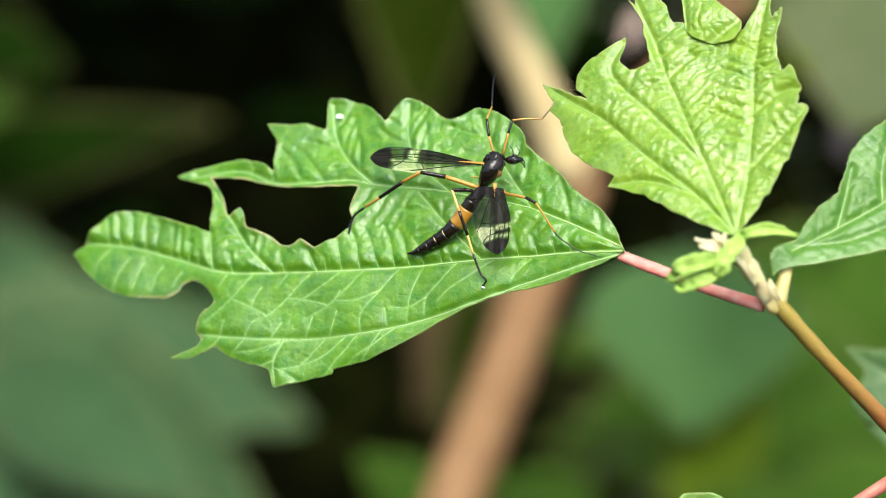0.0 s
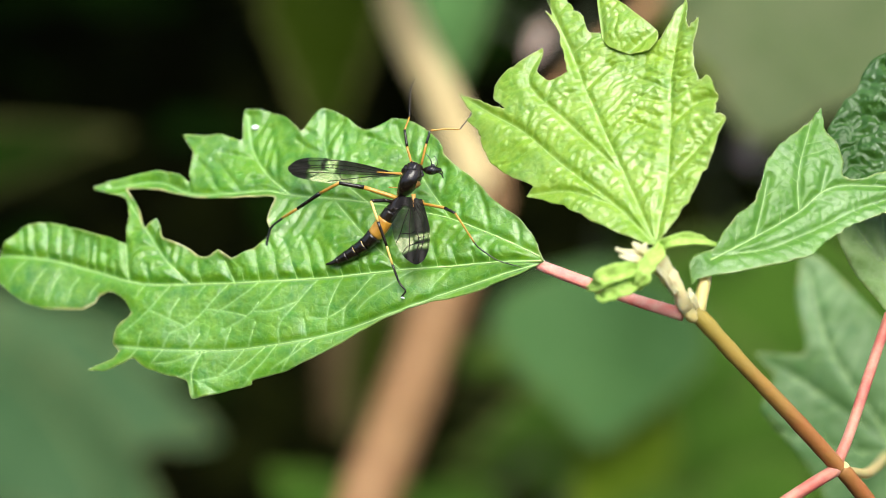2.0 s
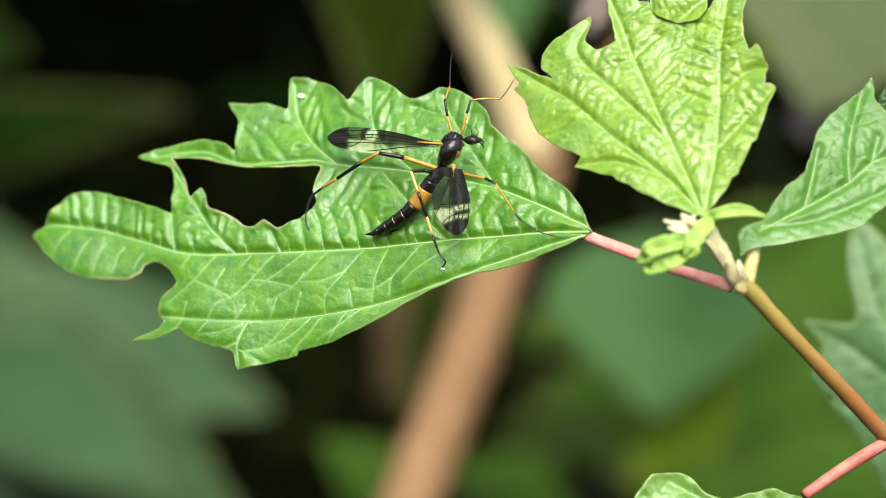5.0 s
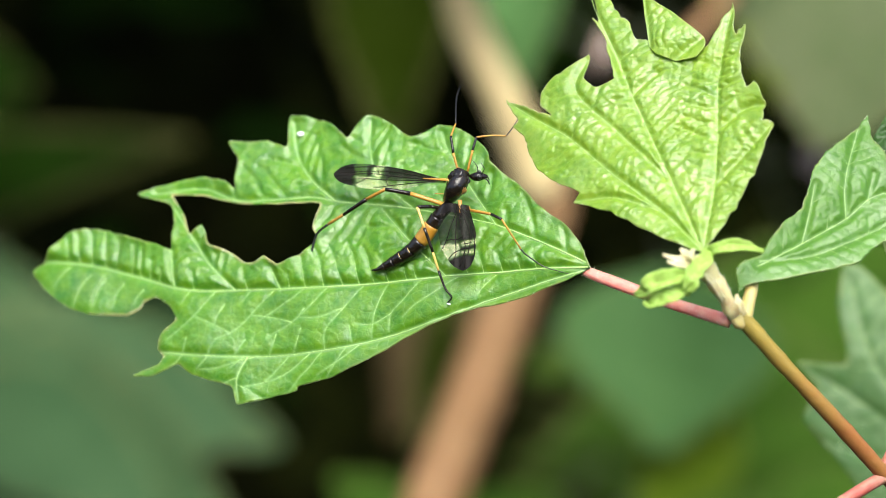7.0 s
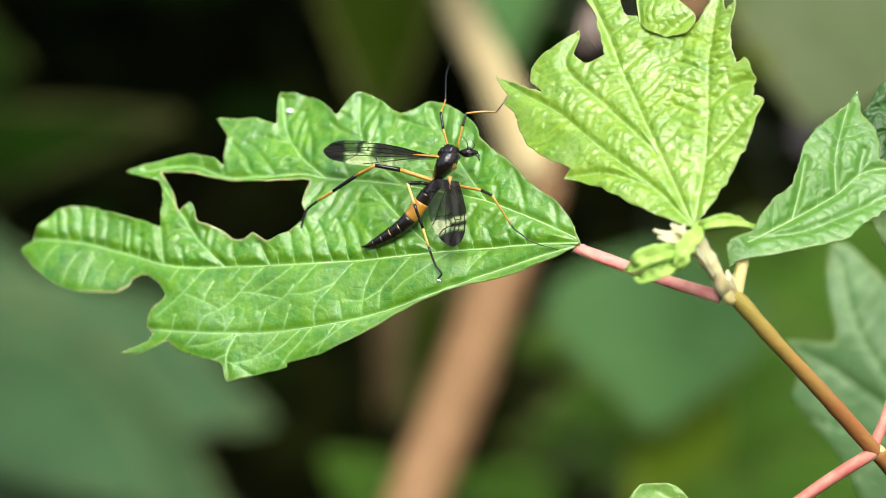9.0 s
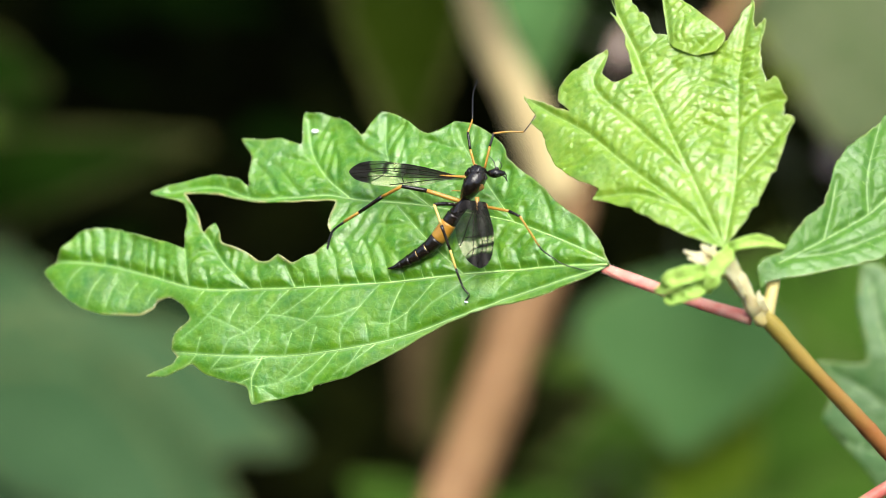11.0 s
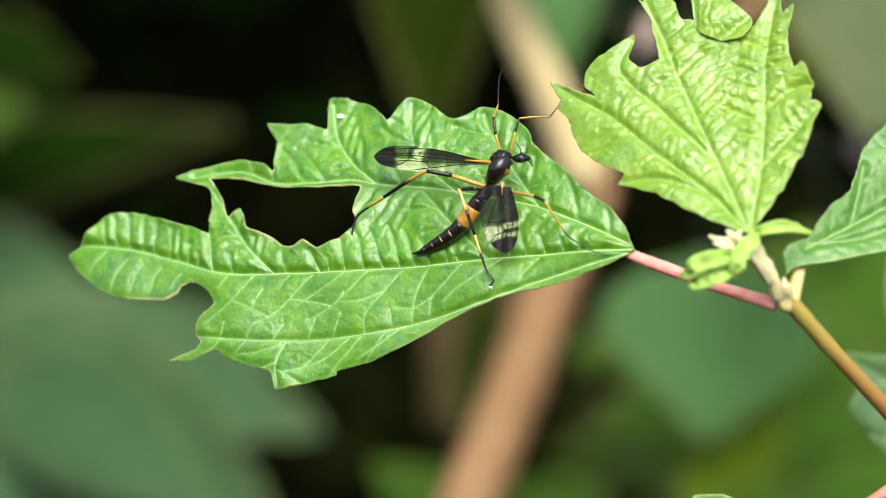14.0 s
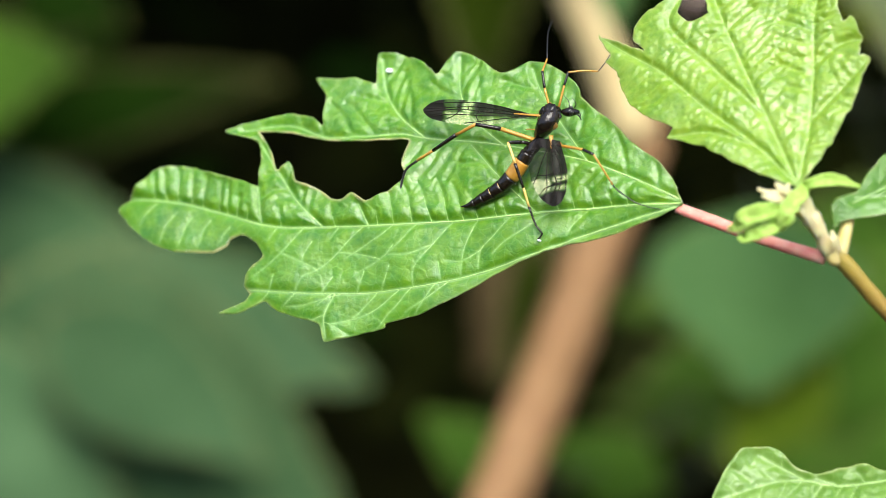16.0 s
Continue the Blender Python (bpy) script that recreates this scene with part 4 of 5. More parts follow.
def wing(name, rim, base, tip, veins, parent, label):
    """Membrane in its own plane with smoky patches, and raised dark veins."""
    p = np.array(rim, float)
    c = p.mean(0)
    _, _, ax = np.linalg.svd(p - c)
    u = np.array(tip, float) - np.array(base, float)
    u /= np.linalg.norm(u)
    n = ax[2] if ax[2][2] > 0 else -ax[2]
    n = n - u * (n @ u)
    n /= np.linalg.norm(n)
    v = np.cross(n, u)
    b = np.array(base, float)
    poly = smooth_line([((q - b) @ u, (q - b) @ v) for q in p] + [((p[0] - b) @ u, (p[0] - b) @ v)], 5, 0.45)[:-1]
    length, half = poly[:, 0].max(), np.abs(poly[:, 1]).max()
    step = 0.16
    gx, gy = np.meshgrid(np.arange(poly[:, 0].min(), length, step), np.arange(-half, half, step))
    gx, gy = gx.ravel(), gy.ravel()
    ok = inside(poly, gx, gy) & (line_distance(gx, gy, [np.vstack([poly, poly[:1]])]) > step * 0.6)
    pts = np.vstack([poly, np.c_[gx[ok], gy[ok]]])
    vs, _, fs, *_ = delaunay_2d_cdt([Vector(q) for q in pts], [(i, (i + 1) % len(poly)) for i in range(len(poly))], [], 0, 1e-6)
    xy = np.array([(q.x, q.y) for q in vs])
    fs = [f for f in fs if inside(poly, xy[list(f), 0].mean(keepdims=True), xy[list(f), 1].mean(keepdims=True))[0]]
    s = xy[:, 0] / length
    w = xy[:, 1] / half
    blur = np.array([noise.noise(Vector((a * 0.8, q * 0.8, 11))) for a, q in xy]) * 0.05
    s2 = s + blur
    lead = w * veins + blur * 2

    def band(x, a, b, soft):
        return 1 / (1 + np.exp(-(x - a) / soft)) * 1 / (1 + np.exp((x - b) / soft))

    smoke = np.where(s2 > 0.8, 0.98, 0.945) - (0.70 if veins < 0 else 0.5) * band(s2, -1, 0.60, 0.02) * band(lead, -3, -0.2, 0.08)
    pale = np.maximum(band(lead, -0.05, 3, 0.04) * (band(s2, 0.56, 0.64, 0.007) + (0.5 if veins < 0 else 0.85) * band(s2, 0.70, 0.80, 0.007)), 0.92 * band(lead, -3, -0.05, 0.025) * band(s2, 0.57, 0.80, 0.008))
    smoke = smoke * (1 - pale) + 0.05 * pale
    smoke = np.where(s2 < 0.10, 0.5 if veins < 0 else 0.95, smoke)
    hgt = 0.10 * np.sin(xy[:, 1] * 4) - 0.02 * xy[:, 1]**2
    me = bpy.data.meshes.new(name)
    me.from_pydata((xy[:, :1] * u + xy[:, 1:] * v + hgt[:, None] * n + b) * MM, [], fs)
    me.update()
    me.attributes.new("smoke", "FLOAT", "POINT").data.foreach_set("value", smoke.astype(np.float32))
    ob = linked(name, me, WING, parent, label)
    bm = bmesh.new()
    q = half * veins
    lines = [[(0, 0.05 * q), (0.5, 0.75 * q), (0.98, 0.45 * q)], [(0, 0.02 * q), (0.5, 0.45 * q), (0.97, 0.1 * q)], [(0, 0), (0.45, 0.12 * q), (0.7, 0.2 * q), (0.97, -0.2 * q)],
             [(0.05, 0), (0.45, -0.2 * q), (0.72, -0.25 * q), (0.9, -0.45 * q)], [(0.05, 0), (0.4, -0.5 * q), (0.62, -0.85 * q)], [(0.5, 0.14 * q), (0.52, -0.22 * q), (0.5, -0.62 * q)],
             [(0.68, 0.4 * q), (0.68, 0.2 * q), (0.70, -0.24 * q), (0.78, -0.6 * q)], [(0.6, 0.5 * q), (0.61, 0.18 * q)], [(0.70, 0.2 * q), (0.85, 0.0), (0.93, -0.15 * q)]]
    for ln in lines:
        sl = smooth_line([(a * length, c2) for a, c2 in ln], 6)
        sl = sl[inside(poly, sl[:, 0], sl[:, 1])]
        if len(sl) > 2:
            hh = 0.10 * np.sin(sl[:, 1] * 4) - 0.02 * sl[:, 1]**2 + 0.03
            xyz = sl[:, :1] * u + sl[:, 1:] * v + hh[:, None] * n + b
            tube(bm, np.c_[xyz, np.full(len(xyz), 0.055)] * MM, 5)
    part("wing_vein", bm, NERVE, ob, "dark wing veins")
    bm = bmesh.new()
    xyz = b + np.array([[0, 0, 0]] * 1) + np.outer(np.linspace(-0.05, 0.2, 6) * length, u) + np.outer(np.full(6, 0.12 * q), v)
    tube(bm, np.c_[xyz, np.linspace(0.30, 0.10, 6)] * MM, 8, 0.5)
    part("wing_root", bm, ORANGE, ob, "orange-brown wing root")
    return ob


WL = [[-1.32, -3.83, 3.76], [-3.71, -2.48, 3.57], [-6.27, -0.9, 3.32], [-9.95, 1.2, 2.74], [-12.92, 2.55, 2.04], [-14.79, 2.91, 1.27], [-15.83, 2.61, 0.49], [-15.15, 1.36, 0.08], [-12.91, -0.01, 0.18], [-9.94, -1.52, 0.66], [-6.27, -2.76, 1.74], [-3.72, -3.31, 2.72], [-1.54, -4.14, 3.36]]
WR = [[1.4, -7.74, 2.36], [1.89, -9.22, 1.35], [2.24, -10.88, 0.29], [2.3, -12.12, -0.78], [2.01, -13.3, -1.97], [1.36, -13.94, -3.02], [0.57, -13.98, -3.52], [-0.57, -13.12, -3.42], [-1.5, -11.95, -2.92], [-2.21, -10.3, -2.03], [-2.5, -8.41, -0.69], [-2.2, -7.1, 0.7], [-1.33, -6.46, 1.85]]
wing("wing", WL, np.array(WL[0]) * 0.5 + np.array(WL[-1]) * 0.5, WL[6], -1, fly, "outspread smoky wing with a pale band")
wing("wing", WR, np.array(WR[0]) * 0.5 + np.array(WR[-1]) * 0.5, WR[6], 1, fly, "outspread smoky wing with a pale band")


def leg(rows, pieces):
    """A leg of jointed pieces: (first row, last row, name, material, start and end radius)."""
    root = None
    for a, b, name, mat, r0, r1 in pieces:
        seg = [[*rows[i], 0] for i in range(a, b + 1)]
        for i, s in enumerate(seg):
            s[3] = r0 + (r1 - r0) * i / max(1, len(seg) - 1)
        bm = bmesh.new()
        tube(bm, smooth_line(seg, 4, 0.35) * MM, 8)
        ob = part(name, bm, mat, root or fly)
        root = root or ob
    return root


leg([[0.3, -2.58, 3.98], [-0.36, -0.98, 5.99], [-0.64, 0.64, 7.55], [0.04, 2.77, 8.1], [0.31, 7.61, 9.06], [1.01, 10.21, 9.45]], [(0, 1, "leg", ORANGE, 0.17, 0.17), (1, 2, "femur_tip", BLACK, 0.18, 0.17), (2, 3, "tibia", ORANGE, 0.14, 0.11), (3, 5, "tarsus", SOOT, 0.10, 0.06)])
leg([[1.45, -2.87, 4.35], [2.11, -1.34, 6.66], [2.62, -0.31, 7.99], [4.59, -0.03, 8.06], [6.49, 0.01, 7.96], [7.49, 1.79, 8.2], [8.27, 3.66, 8.41]], [(0, 1, "leg", ORANGE, 0.17, 0.16), (1, 2, "femur_tip", SOOT, 0.17, 0.16), (2, 4, "tibia", ORANGE, 0.13, 0.10), (4, 6, "tarsus", SOOT, 0.08, 0.06)])
leg([[-1.31, -5.36, 0.76], [-5.98, -4.57, 2.07], [-9.19, -3.83, 2.27], [-11.62, -2.8, 0.01], [-14.54, -1.86, -3.01], [-16.58, -0.88, -5.2], [-18.09, -0.79, -6.79], [-18.77, -2.24, -9.04], [-18.14, -4.14, -10.07], [-17.16, -4.7, -10.04]], [(0, 1, "leg", ORANGE, 0.31, 0.28), (1, 2, "femur_tip", BLACK, 0.31, 0.25), (2, 3, "tibia", ORANGE, 0.23, 0.22), (3, 4, "tibia_band", BLACK, 0.28, 0.25),
                  (4, 5, "tibia_end", ORANGE, 0.20, 0.19), (5, 9, "tarsus", SOOT, 0.19, 0.08)])
leg([[-1.61, -5.58, 0.37], [-3.36, -6.14, 1.11], [-5.11, -6.76, 1.44], [-4.24, -8.86, -0.38], [-3.15, -10.47, -3.06], [-2.43, -11.74, -5.09], [-1.56, -13.2, -6.9], [-0.76, -14.01, -7.66], [-1.34, -14.31, -8.43], [-0.91, -14.56, -8.42]], [(0, 1, "leg", BLACK, 0.23, 0.23), (1, 2, "femur_tip", BLACK, 0.26, 0.23), (2, 3, "tibia", STRAW, 0.18, 0.18), (3, 4, "tibia_band", BLACK, 0.21, 0.19),
                  (4, 5, "tibia_end", STRAW, 0.17, 0.16), (5, 8, "tarsus", BLACK, 0.16, 0.10), (8, 9, "foot_pad", WHITE, 0.12, 0.10)])
leg([[1.43, -6.92, 1.1], [4.24, -10.08, 2.54], [5.5, -11.36, 2.62], [7.94, -13.53, -0.5], [8.52, -13.91, -1.03], [10.67, -14.84, -2.21], [12.37, -15.43, -2.5], [13.91, -16.32, -2.4]], [(0, 1, "leg", ORANGE, 0.21, 0.18), (1, 2, "femur_tip", BLACK, 0.21, 0.18), (2, 3, "tibia", ORANGE, 0.13, 0.11), (3, 7, "tarsus", SOOT, 0.11, 0.05)])
for at in [[-1.6, -5.2, 0.47], [1.43, -6.58, 1.05], [1.07, -5.55, 2.11]][:2]:
    ball("coxa", at, (0.36, 0.36, 0.34), ORANGE, fly, "orange leg base")
HAL = [[-1.03, -4.86, 2.17], [-2.77, -4.15, 1.79]]
body("haltere", [[*HAL[0], 0.07], [*HAL[1], 0.07]], ORANGE, fly, sides=6)

# ---- the thicket behind ----
def ovate(length, width, serr=9, point=1.6):
    """Margin of an ovate, toothed leaf in mm, base at the origin."""
    out = []
    for side in (1, -1):
        rng = range(serr + 1) if side > 0 else range(serr - 1, 0, -1)
        for i in rng:
            s = i / serr
            w = width / 2 * math.sin(math.pi * s**0.72)**0.85 * (1 - 0.25 * s**point)
            out.append((s * length - (3 if i == 0 else 0), side * w))
            if 0 < i < serr:
                out.append(((s + side * 0.25 / serr) * length, side * w * 0.93))
    return out


def big_leaf(place, length, width, material, parent, label, tubes=True):
    m = ovate(length, width)
    mains = [[(0, 0), (length * 0.5, 0.5), (length * 0.96, 0)]]
    f = lambda u, v: 0.06 * length * np.sin(u / length * 3.0) - 0.9 / width * v * v * 0.4 + 0.02 * length * np.sin(v / width * 5 + u / length * 4)
    ob = blade("leaf", m, mains, place, f, material, VEIN, parent, label, step=length / 34, gap=length / 8, reach=width * 0.55, quilt=length * 0.008,
               vein_radius=length * 0.008, wrinkle=length * 0.006, teeth=length * 0.006, tubes=False)
    return ob


def shrub(name, root, leaves, material, label):
    """A plant on the ground: a stem up to its highest leaf and a stalk to each leaf."""
    ob = thing(name, root, label, "plant", "plants in the thicket")
    top = max((Vector(l[0]) for l in leaves), key=lambda q: q.z)
    base = Vector(root)
    mid = base.lerp(top, 0.5) + Vector((0.01, 0.05, 0))
    rows = [[*(q * 1000), r] for q, r in ((base - Vector((0, 0, 0.02)), 3.5), (mid, 2.6), (top + Vector((0, 0.03, -0.01)), 1.6))]
    stalk("stem", rows, THICKET_STEM, ob)
    for at, along, normal, length, width, mat, lab in leaves:
        m = basis(at, (Vector(along) - Vector(normal).normalized() * Vector(along).dot(Vector(normal).normalized())), normal)
        big_leaf(m, length, width, mat, ob, lab)
        s = min(1, max(0.1, (at[2] - base.z) / max(0.05, top.z - base.z)))
        on = base.lerp(top, s * 0.8) + Vector((0.005, 0.045, 0))
        stalk("petiole", [[*(on * 1000), 1.4], [*((on.lerp(Vector(at), 0.6) + Vector((0, 0.01, -0.02))) * 1000), 1.2], [*(Vector(at) * 1000), 1.0]], THICKET_STEM, ob, per=5)
    return ob


shrub("thicket_plant", (-0.2, 0.75, 0.0), [
    ((-0.212, 0.583, 0.208), (0.881, -0.271, -0.387), (0.05, -0.62, 0.78), 136, 51, FAR_GREY, "large grey-green leaf"),
    ((-0.164, 0.536, 0.193), (0.955, -0.171, -0.244), (0.05, -0.62, 0.78), 124, 66, FAR_SILVER, "broad grey-green leaf lobe"),
    ((-0.185, 0.513, 0.195), (0.878, -0.275, -0.393), (0.05, -0.62, 0.78), 148, 104, FAR_GREY, "large grey-green leaf hanging low"),
    ((-0.2, 0.49, 0.197), (0.737, -0.388, -0.554), (0.05, -0.62, 0.78), 104, 64, FAR_SILVER, "grey-green leaf hanging low"),
    ((-0.116, 0.58, 0.168), (0.953, -0.173, -0.247), (0.05, -0.62, 0.78), 61, 31, FAR_GREY, "small grey-green leaf"),
    ((-0.15, 0.481, 0.219), (0.815, -0.332, -0.475), (0.05, -0.62, 0.78), 89, 52, FAR_GREY, "grey-green leaf in the middle of the plant"),
    ((-0.215, 0.560, 0.256), (0.96, 0.10, 0.16), (0.05, -0.62, 0.78), 68, 58, FAR_MID, "green leaf deep in the thicket"),
    ((-0.204, 0.592, 0.213), (0.975, 0.128, 0.183), (0.05, -0.62, 0.78), 127, 39, FAR_GREEN, "green leaf painted dim for shade"),
    ((-0.15, 0.484, 0.342), (0.958, -0.165, -0.235), (0.05, -0.62, 0.78), 36, 26, FAR_GREEN, "leaf with shade painted into its green"),
], FAR_GREY, "broad-leaved plant with large grey-green leaves in the thicket")
shrub("thicket_plant", (0.1, 0.6, 0.0), [
    ((0.073, 0.39, 0.325), (-0.091, -0.571, -0.816), (0.05, -0.62, 0.78), 53, 69, FAR_PALE, "pale green heart-shaped leaf"),
    ((0.178, 0.597, 0.078), (-0.998, 0.035, 0.05), (0.05, -0.62, 0.78), 144, 52, FAR_MID, "deep green leaf"),
    ((0.090, 0.380, 0.284), (-0.604, -0.457, -0.653), (0.05, -0.62, 0.78), 44, 32, FAR_YELLOW, "yellowing leaf tip"),
    ((0.191, 0.626, 0.167), (-0.847, -0.305, -0.436), (0.05, -0.62, 0.78), 88, 64, FAR_MID, "deep green leaf"),
    ((0.185, 0.557, 0.069), (-0.972, 0.134, 0.191), (0.05, -0.62, 0.78), 110, 55, FAR_MID, "deep green leaf"),
    ((0.217, 0.614, 0.15), (-0.99, -0.081, -0.116), (0.05, -0.62, 0.78), 181, 81, FAR_MID, "deep green leaf"),
] + [
    ((0.156, 0.588, 0.066), (-0.933, 0.206, 0.294), (0.05, -0.62, 0.78), 122, 66, FAR_GREEN, "leaf with its green darkened for shade"),
    ((0.128, 0.452, 0.249), (-0.945, -0.188, -0.268), (0.05, -0.62, 0.78), 93, 50, FAR_MID, "deep green leaf"),
    ((0.16, 0.442, 0.234), (-0.968, -0.144, -0.206), (0.05, -0.62, 0.78), 92, 46, FAR_MID, "deep green leaf"),
    ((0.006, 0.418, 0.2), (-0.811, 0.336, 0.48), (0.05, -0.62, 0.78), 40, 27, FAR_MID, "deep green leaf"),
    ((0.149, 0.403, 0.225), (-0.973, -0.131, -0.188), (0.05, -0.62, 0.78), 61, 45, FAR_MID, "deep green leaf"),
    ((0.052, 0.46, 0.165), (-0.928, 0.213, 0.304), (0.05, -0.62, 0.78), 41, 32, FAR_MID, "deep green leaf"),
    ((0.011, 0.443, 0.282), (-0.227, -0.559, -0.798), (0.05, -0.62, 0.78), 54, 14, FAR_OLIVE, "olive leaf with shade painted into its colour"),
], FAR_PALE, "leafy plant with heart-shaped green leaves in the thicket")
shrub("thicket_plant", (0.2, 0.7, 0.0), [
    ((0.125, 0.39, 0.465), (-0.257, -0.554, -0.792), (0.05, -0.62, 0.78), 91, 111, FAR_DULL, "dull olive hanging leaf"),
    ((0.03, 0.464, 0.407), (-0.014, -0.574, -0.819), (0.05, -0.62, 0.78), 61, 31, FAR_PALE, "pale green leaf"),
    ((0.108, 0.372, 0.379), (0.10, -0.57, -0.81), (0.05, -0.62, 0.78), 9, 8, PINKISH, "withered pinkish leaf tip"),
    ((0.049, 0.325, 0.444), (-0.447, -0.513, -0.733), (0.05, -0.62, 0.78), 12, 5, PINKISH, "withered pinkish leaf"),
    ((-0.008, 0.54, 0.375), (-0.018, -0.573, -0.819), (0.05, -0.62, 0.78), 100, 46, FAR_OLIVE, "olive leaf with shade painted into its colour"),
    ((0.095, 0.51, 0.379), (0.186, -0.564, -0.805), (0.05, -0.62, 0.78), 65, 26, FAR_YELLOW, "dim yellowing leaf"),
    ((0.0184, 0.3327, 0.5022), (0.16, -0.57, -0.82), (0.05, -0.62, 0.78), 47, 62, STRAW_LEAF, "pale green toothed leaf hanging by the cane"),
    ((0.020, 0.600, 0.175), (-0.45, -0.30, -0.84), (0.10, -0.75, 0.65), 66, 44, DEAD_LEAF, "withered brown leaf"),
], FAR_DULL, "plant with dull olive leaves behind the shoot")


def cane(root, rows, mats, label, branch):
    ob = thing("dry_cane", root, label, "stalk")
    for (a, b), mat in mats:
        stalk("cane_section", rows[a:b], mat, ob, ripple=0.05, sides=20)
    stalk("side_branch", branch, CANE_BROWN, ob, "thin brown side twig", ripple=0.05)
    return ob


cane((-0.195, -0.064, 0.0), [[0.3, 311.9, 500.1, 4.19], [12.8, 315.1, 452.9, 4.64], [22.4, 310.4, 431.7, 5.11], [31.3, 305.7, 408.3, 6.01], [32.8, 305.2, 403.6, 6.73], [24.4, 294.0, 387.5, 7.01], [16.0, 281.1, 369.1, 7.15], [7.9, 269.0, 351.9, 7.29], [0.0, 256.0, 337.4, 7.55], [-194.7, -64.4, -20.0, 8.305]],
     [((0, 4), CANE_PALE), ((3, 10), CANE_BROWN)], "dry bent cane, pale above and brown below",
     [[32.0, 306.0, 404.7, 3.64], [44.3, 316.5, 419.6, 2.8], [63.7, 325.7, 436.9, 2.52], [76.3, 332.9, 447.2, 2.38], [94.5, 350.5, 472.4, 1.96]])


def undergrowth():
    """Countless dead leaves and low foliage on the ground, darkened in colour for shade."""
    for name, count, mat, zs, size, label in (("leaf_litter", 5000, LITTER, (0.01, 0.06), (0.03, 0.07), "dead leaves littering the ground, coloured near black for shade"),
                                              ("shade_painted_foliage", 1300, FAR_GREEN, (0.05, 0.22), (0.03, 0.08), "low green foliage with shade painted into its colour")):
        vs, fs = [], []
        for _ in range(count):
            c = Vector((random.uniform(-1.5, 1.5), random.uniform(0.66, 2.6), random.uniform(*zs)))
            r = Euler((random.uniform(-0.9, 0.9), random.uniform(-0.9, 0.9), random.uniform(0, 6.3))).to_matrix()
            L = random.uniform(*size)
            o = len(vs)
            for a, b, h in ((0, 0, 0), (0.3, 0.26, 0.05), (0.7, 0.2, 0.02), (1, 0, -0.1), (0.7, -0.2, 0.02), (0.3, -0.26, 0.05), (0.5, 0, -0.03)):
                vs.append(c + r @ Vector((a * L, b * L, h * L)))
            fs += [(o + i, o + (i + 1) % 6, o + 6) for i in range(6)]
        me = bpy.data.meshes.new(name)
        me.from_pydata(vs, [], fs)
        tagged(linked(name, me, mat, None), label, "foliage", kind="stuff")


undergrowth()


def overhang():
    """An unseen leaf canopy added above the thicket to keep its inside dark, on its own stems."""
    vs, fs = [], []
    for _ in range(12500):
        x, y = random.uniform(-2.3, 2.3), random.uniform(0.54, 3.0)
        if y < 0.60 + 0.07 * noise.noise(Vector((x * 3, 1, 0))) + 0.10 * x * x or (x / 2.3)**2 + ((y - 0.9) / 2.1)**2 > 1 + 0.5 * noise.noise(Vector((x * 2, y * 2, 5))):
            continue
        mound = 0.30 + 0.30 * noise.noise(Vector((x * 1.9, y * 1.9, 3)))
        c = Vector((x, y, 0.72 + 0.13 * (y - 0.6) + mound * random.random()**0.7))
        r = Euler((random.uniform(-0.6, 0.6), random.uniform(-0.6, 0.6), random.uniform(0, 6.3))).to_matrix()
        L = random.uniform(0.07, 0.14)
        o = len(vs)
        for a, b, h in ((0, 0, 0), (0.3, 0.3, 0.05), (0.7, 0.24, 0.02), (1, 0, -0.1), (0.7, -0.24, 0.02), (0.3, -0.3, 0.05), (0.5, 0, -0.03)):
            vs.append(c + r @ Vector((a * L, b * L, h * L)))
        fs += [(o + i, o + (i + 1) % 6, o + 6) for i in range(6)]
    me = bpy.data.meshes.new("shade_canopy")
    me.from_pydata(vs, [], fs)
    ob = tagged(linked("shade_canopy", me, FAR_GREEN, None), "unseen leaf canopy added to shade the thicket", "foliage", kind="stuff")
    for k in range(14):
        x, y = random.uniform(-1.6, 1.6), random.uniform(1.5, 2.5)
        lean = random.uniform(-0.15, 0.15)
        stalk("stem", [[x * 1000, y * 1000, -20, 9], [(x + lean * 0.5) * 1000, y * 1000 - 30, 400, 7], [(x + lean) * 1000, y * 1000 - 60, 950, 4]], THICKET_STEM, ob, ripple=0.1)
    return ob


overhang()


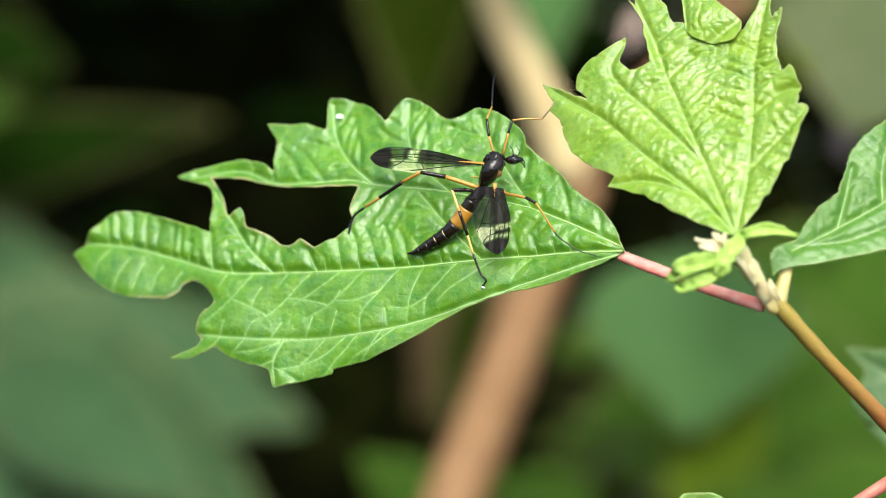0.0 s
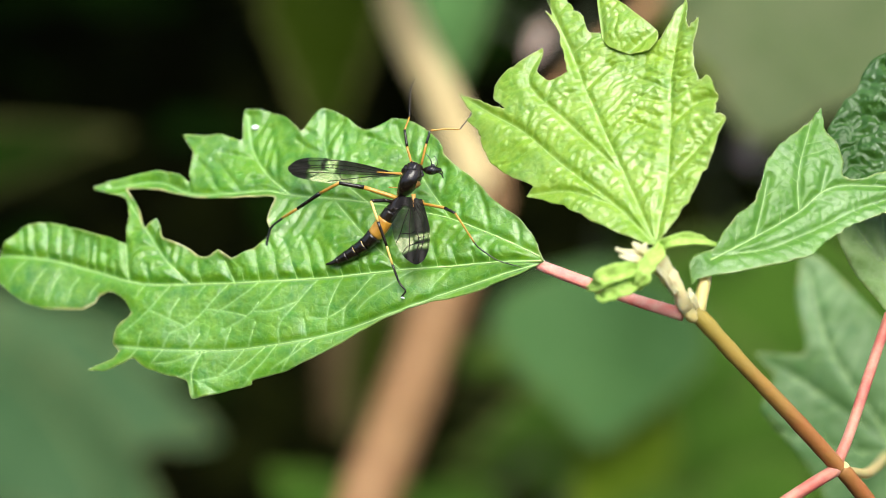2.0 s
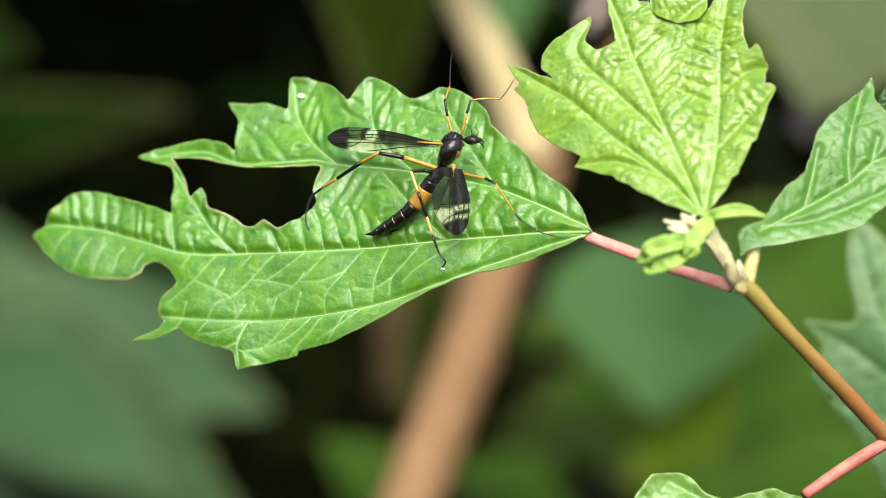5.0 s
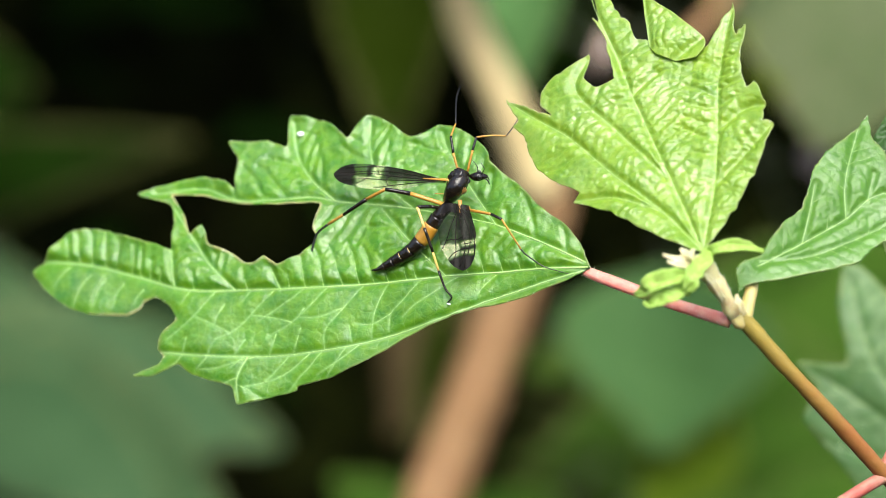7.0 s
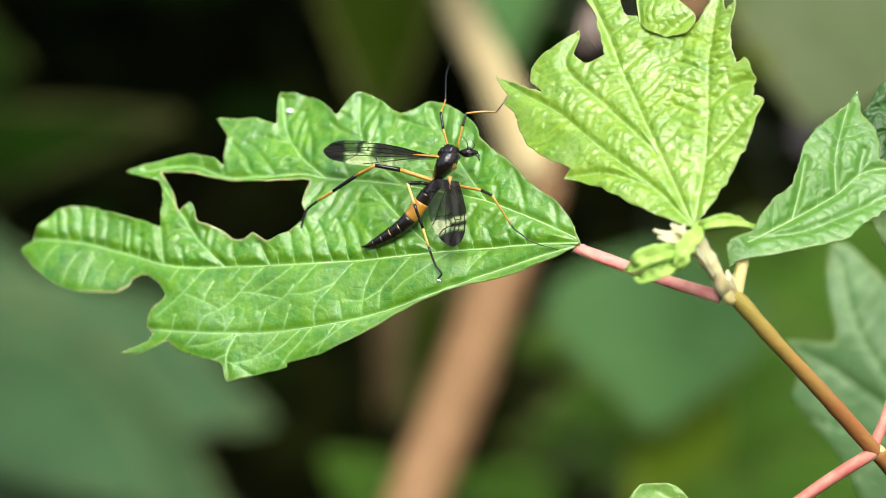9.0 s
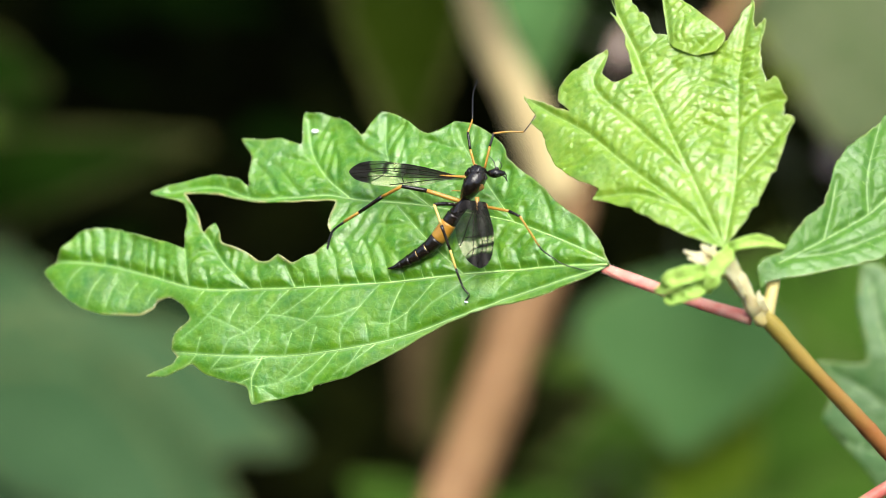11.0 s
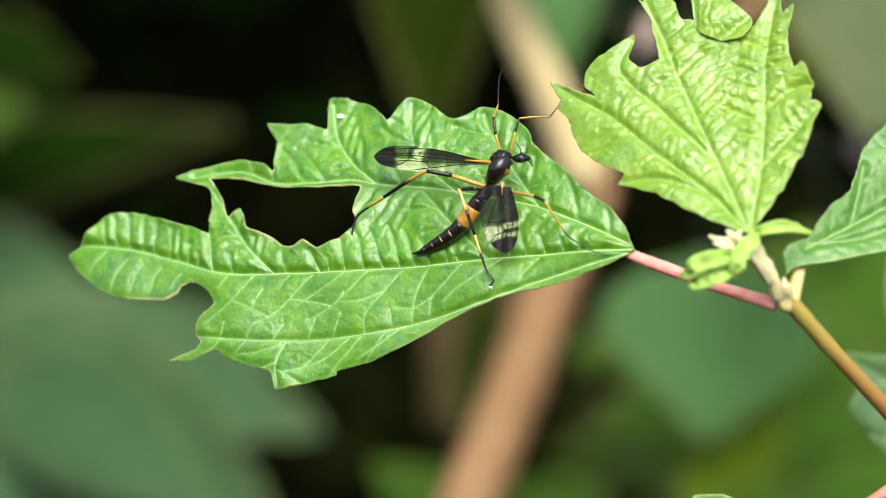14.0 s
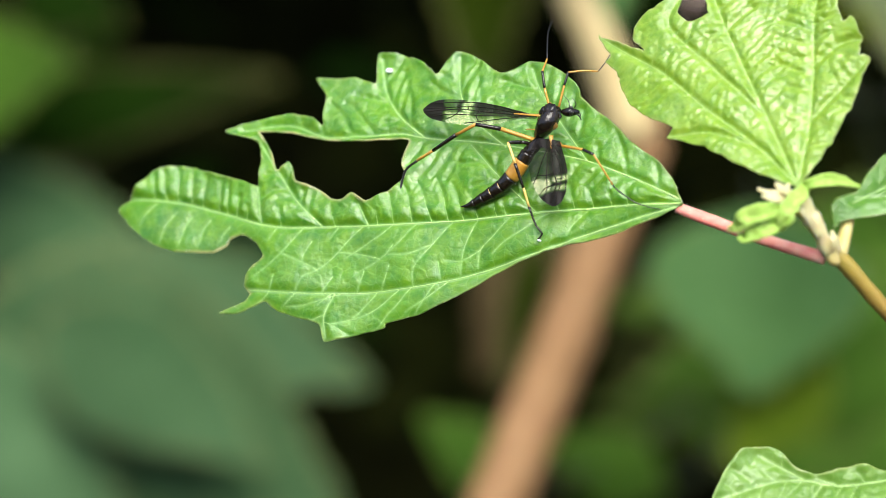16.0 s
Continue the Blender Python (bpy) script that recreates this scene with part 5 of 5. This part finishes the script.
def hedge():
    """An unseen tall hedge added behind the camera: it closes the place and stands in the gloss of the leaves."""
    vs, fs = [], []
    for _ in range(9000):
        x = random.uniform(-3.4, 3.4)
        depth = random.random()**1.6
        top = 1.6 + 0.3 * noise.noise(Vector((x * 1.1, 4, 0)))
        z = random.uniform(0.02, top)
        y = -1.5 - 0.05 * x * x * (x > 0) + 0.12 * x * x * (x < 0) - 1.1 * depth + 0.22 * noise.noise(Vector((x * 2, z * 2, 1))) - 0.25 * max(0, z - 1.2)**2
        r = Euler((random.uniform(0.2, 1.4), random.uniform(-0.7, 0.7), random.uniform(-1.2, 1.2))).to_matrix()
        L = random.uniform(0.10, 0.18)
        o = len(vs)
        for a, b, h in ((0, 0, 0), (0.3, 0.3, 0.05), (0.7, 0.24, 0.02), (1, 0, -0.1), (0.7, -0.24, 0.02), (0.3, -0.3, 0.05), (0.5, 0, -0.03)):
            vs.append(Vector((x, y, z)) + r @ Vector((b * L, a * L, h * L)))
        fs += [(o + i, o + (i + 1) % 6, o + 6) for i in range(6)]
    me = bpy.data.meshes.new("hedge")
    me.from_pydata(vs, [], fs)
    return tagged(linked("hedge", me, FAR_PALE, None), "unseen leafy hedge added behind the camera for reflections and bounce", "hedge", kind="stuff")


hedge()


# ---- everything that moves ----
PIVOT = Vector([0.0403, -0.0185, 0.6043])


def swayed(rx, ry, rz, dx, dy, dz):
    """The shoot's sway in the breeze about its upper node: degrees and mm."""
    return pose(*(PIVOT + Vector((dx, dy, dz)) * MM), rx, ry, rz) @ Matrix.Translation(-PIVOT)


def motions():
    sway = [
        (0, (-0, -0, -0, 0, -0, 0)),
        (0.5, (0.89, 0.86, 1.25, 1.48, 1.04, -0.96)),
        (1, (-0.13, -0.29, -0.41, 0.42, -0.43, 0.01)),
        (1.5, (0.63, 0.82, 1.21, 2.05, 1.11, -0.69)),
        (2, (0.39, 0.49, 0.71, 1.74, 0.76, -0.19)),
        (2.5, (0.37, 0.96, 1.38, 2.14, 1.38, -0.58)),
        (3, (0.55, 0.7, 1.02, 2, 1.03, -0.41)),
        (3.5, (0.62, 0.7, 1.03, 1.41, 0.9, -0.63)),
        (4, (0.58, 0.72, 1.05, 1.12, 0.98, -0.52)),
        (4.2, (0.79, 0.52, 0.76, 0.72, 0.73, -0.42)),
        (6.3, (0.58, 0.92, 1.32, -0.55, 1.18, -0.67)),
        (6.5, (0.32, 1.3, 1.86, -0.37, 1.7, -0.92)),
        (7, (0.09, 1, 1.45, -0.51, 1.36, -0.52)),
        (7.5, (0.26, 1.36, 1.97, -0.33, 1.87, -0.88)),
        (8, (0.14, 1.41, 2.03, -0.31, 1.97, -0.84)),
        (8.5, (-0.61, 1.03, 1.45, -0.5, 1.52, -0.22)),
        (9, (-0.19, 1.16, 1.65, -0.43, 1.69, -0.41)),
        (9.2, (0.1, 1.27, 1.82, -0.38, 1.84, -0.59)),
        (11.5, (-0.21, 1.07, 1.54, -0.47, 1.73, -0.13)),
        (12, (-0.84, 0.82, 1.17, -0.59, 1.47, 0.26)),
        (12.5, (-0.4, 0.99, 1.43, -0.52, 1.64, -0.01)),
        (13, (-0.36, 1.04, 1.49, -0.5, 1.68, -0.08)),
        (13.5, (-0.3, 1.3, 1.86, -0.38, 2.01, -0.35)),
        (14, (-0.61, 1.11, 1.58, -0.48, 1.78, -0.09)),
        (14.5, (-0.61, 1.17, 1.64, -0.46, 1.84, -0.15)),
        (15, (-0.9, 1.11, 1.55, -0.5, 1.8, -0.02)),
        (15.5, (-1.01, 1.04, 1.46, -0.55, 1.73, 0.06)),
        (16, (-1.02, 1.29, 1.8, -0.45, 2.05, -0.16)),
    ]
    walk(vine, [(t, swayed(*s) @ Matrix.Translation(VINE)) for t, s in sway])
    walk(fly, [(t, swayed(*s) @ Matrix.Translation(FLY)) for t, s in sway])


motions()
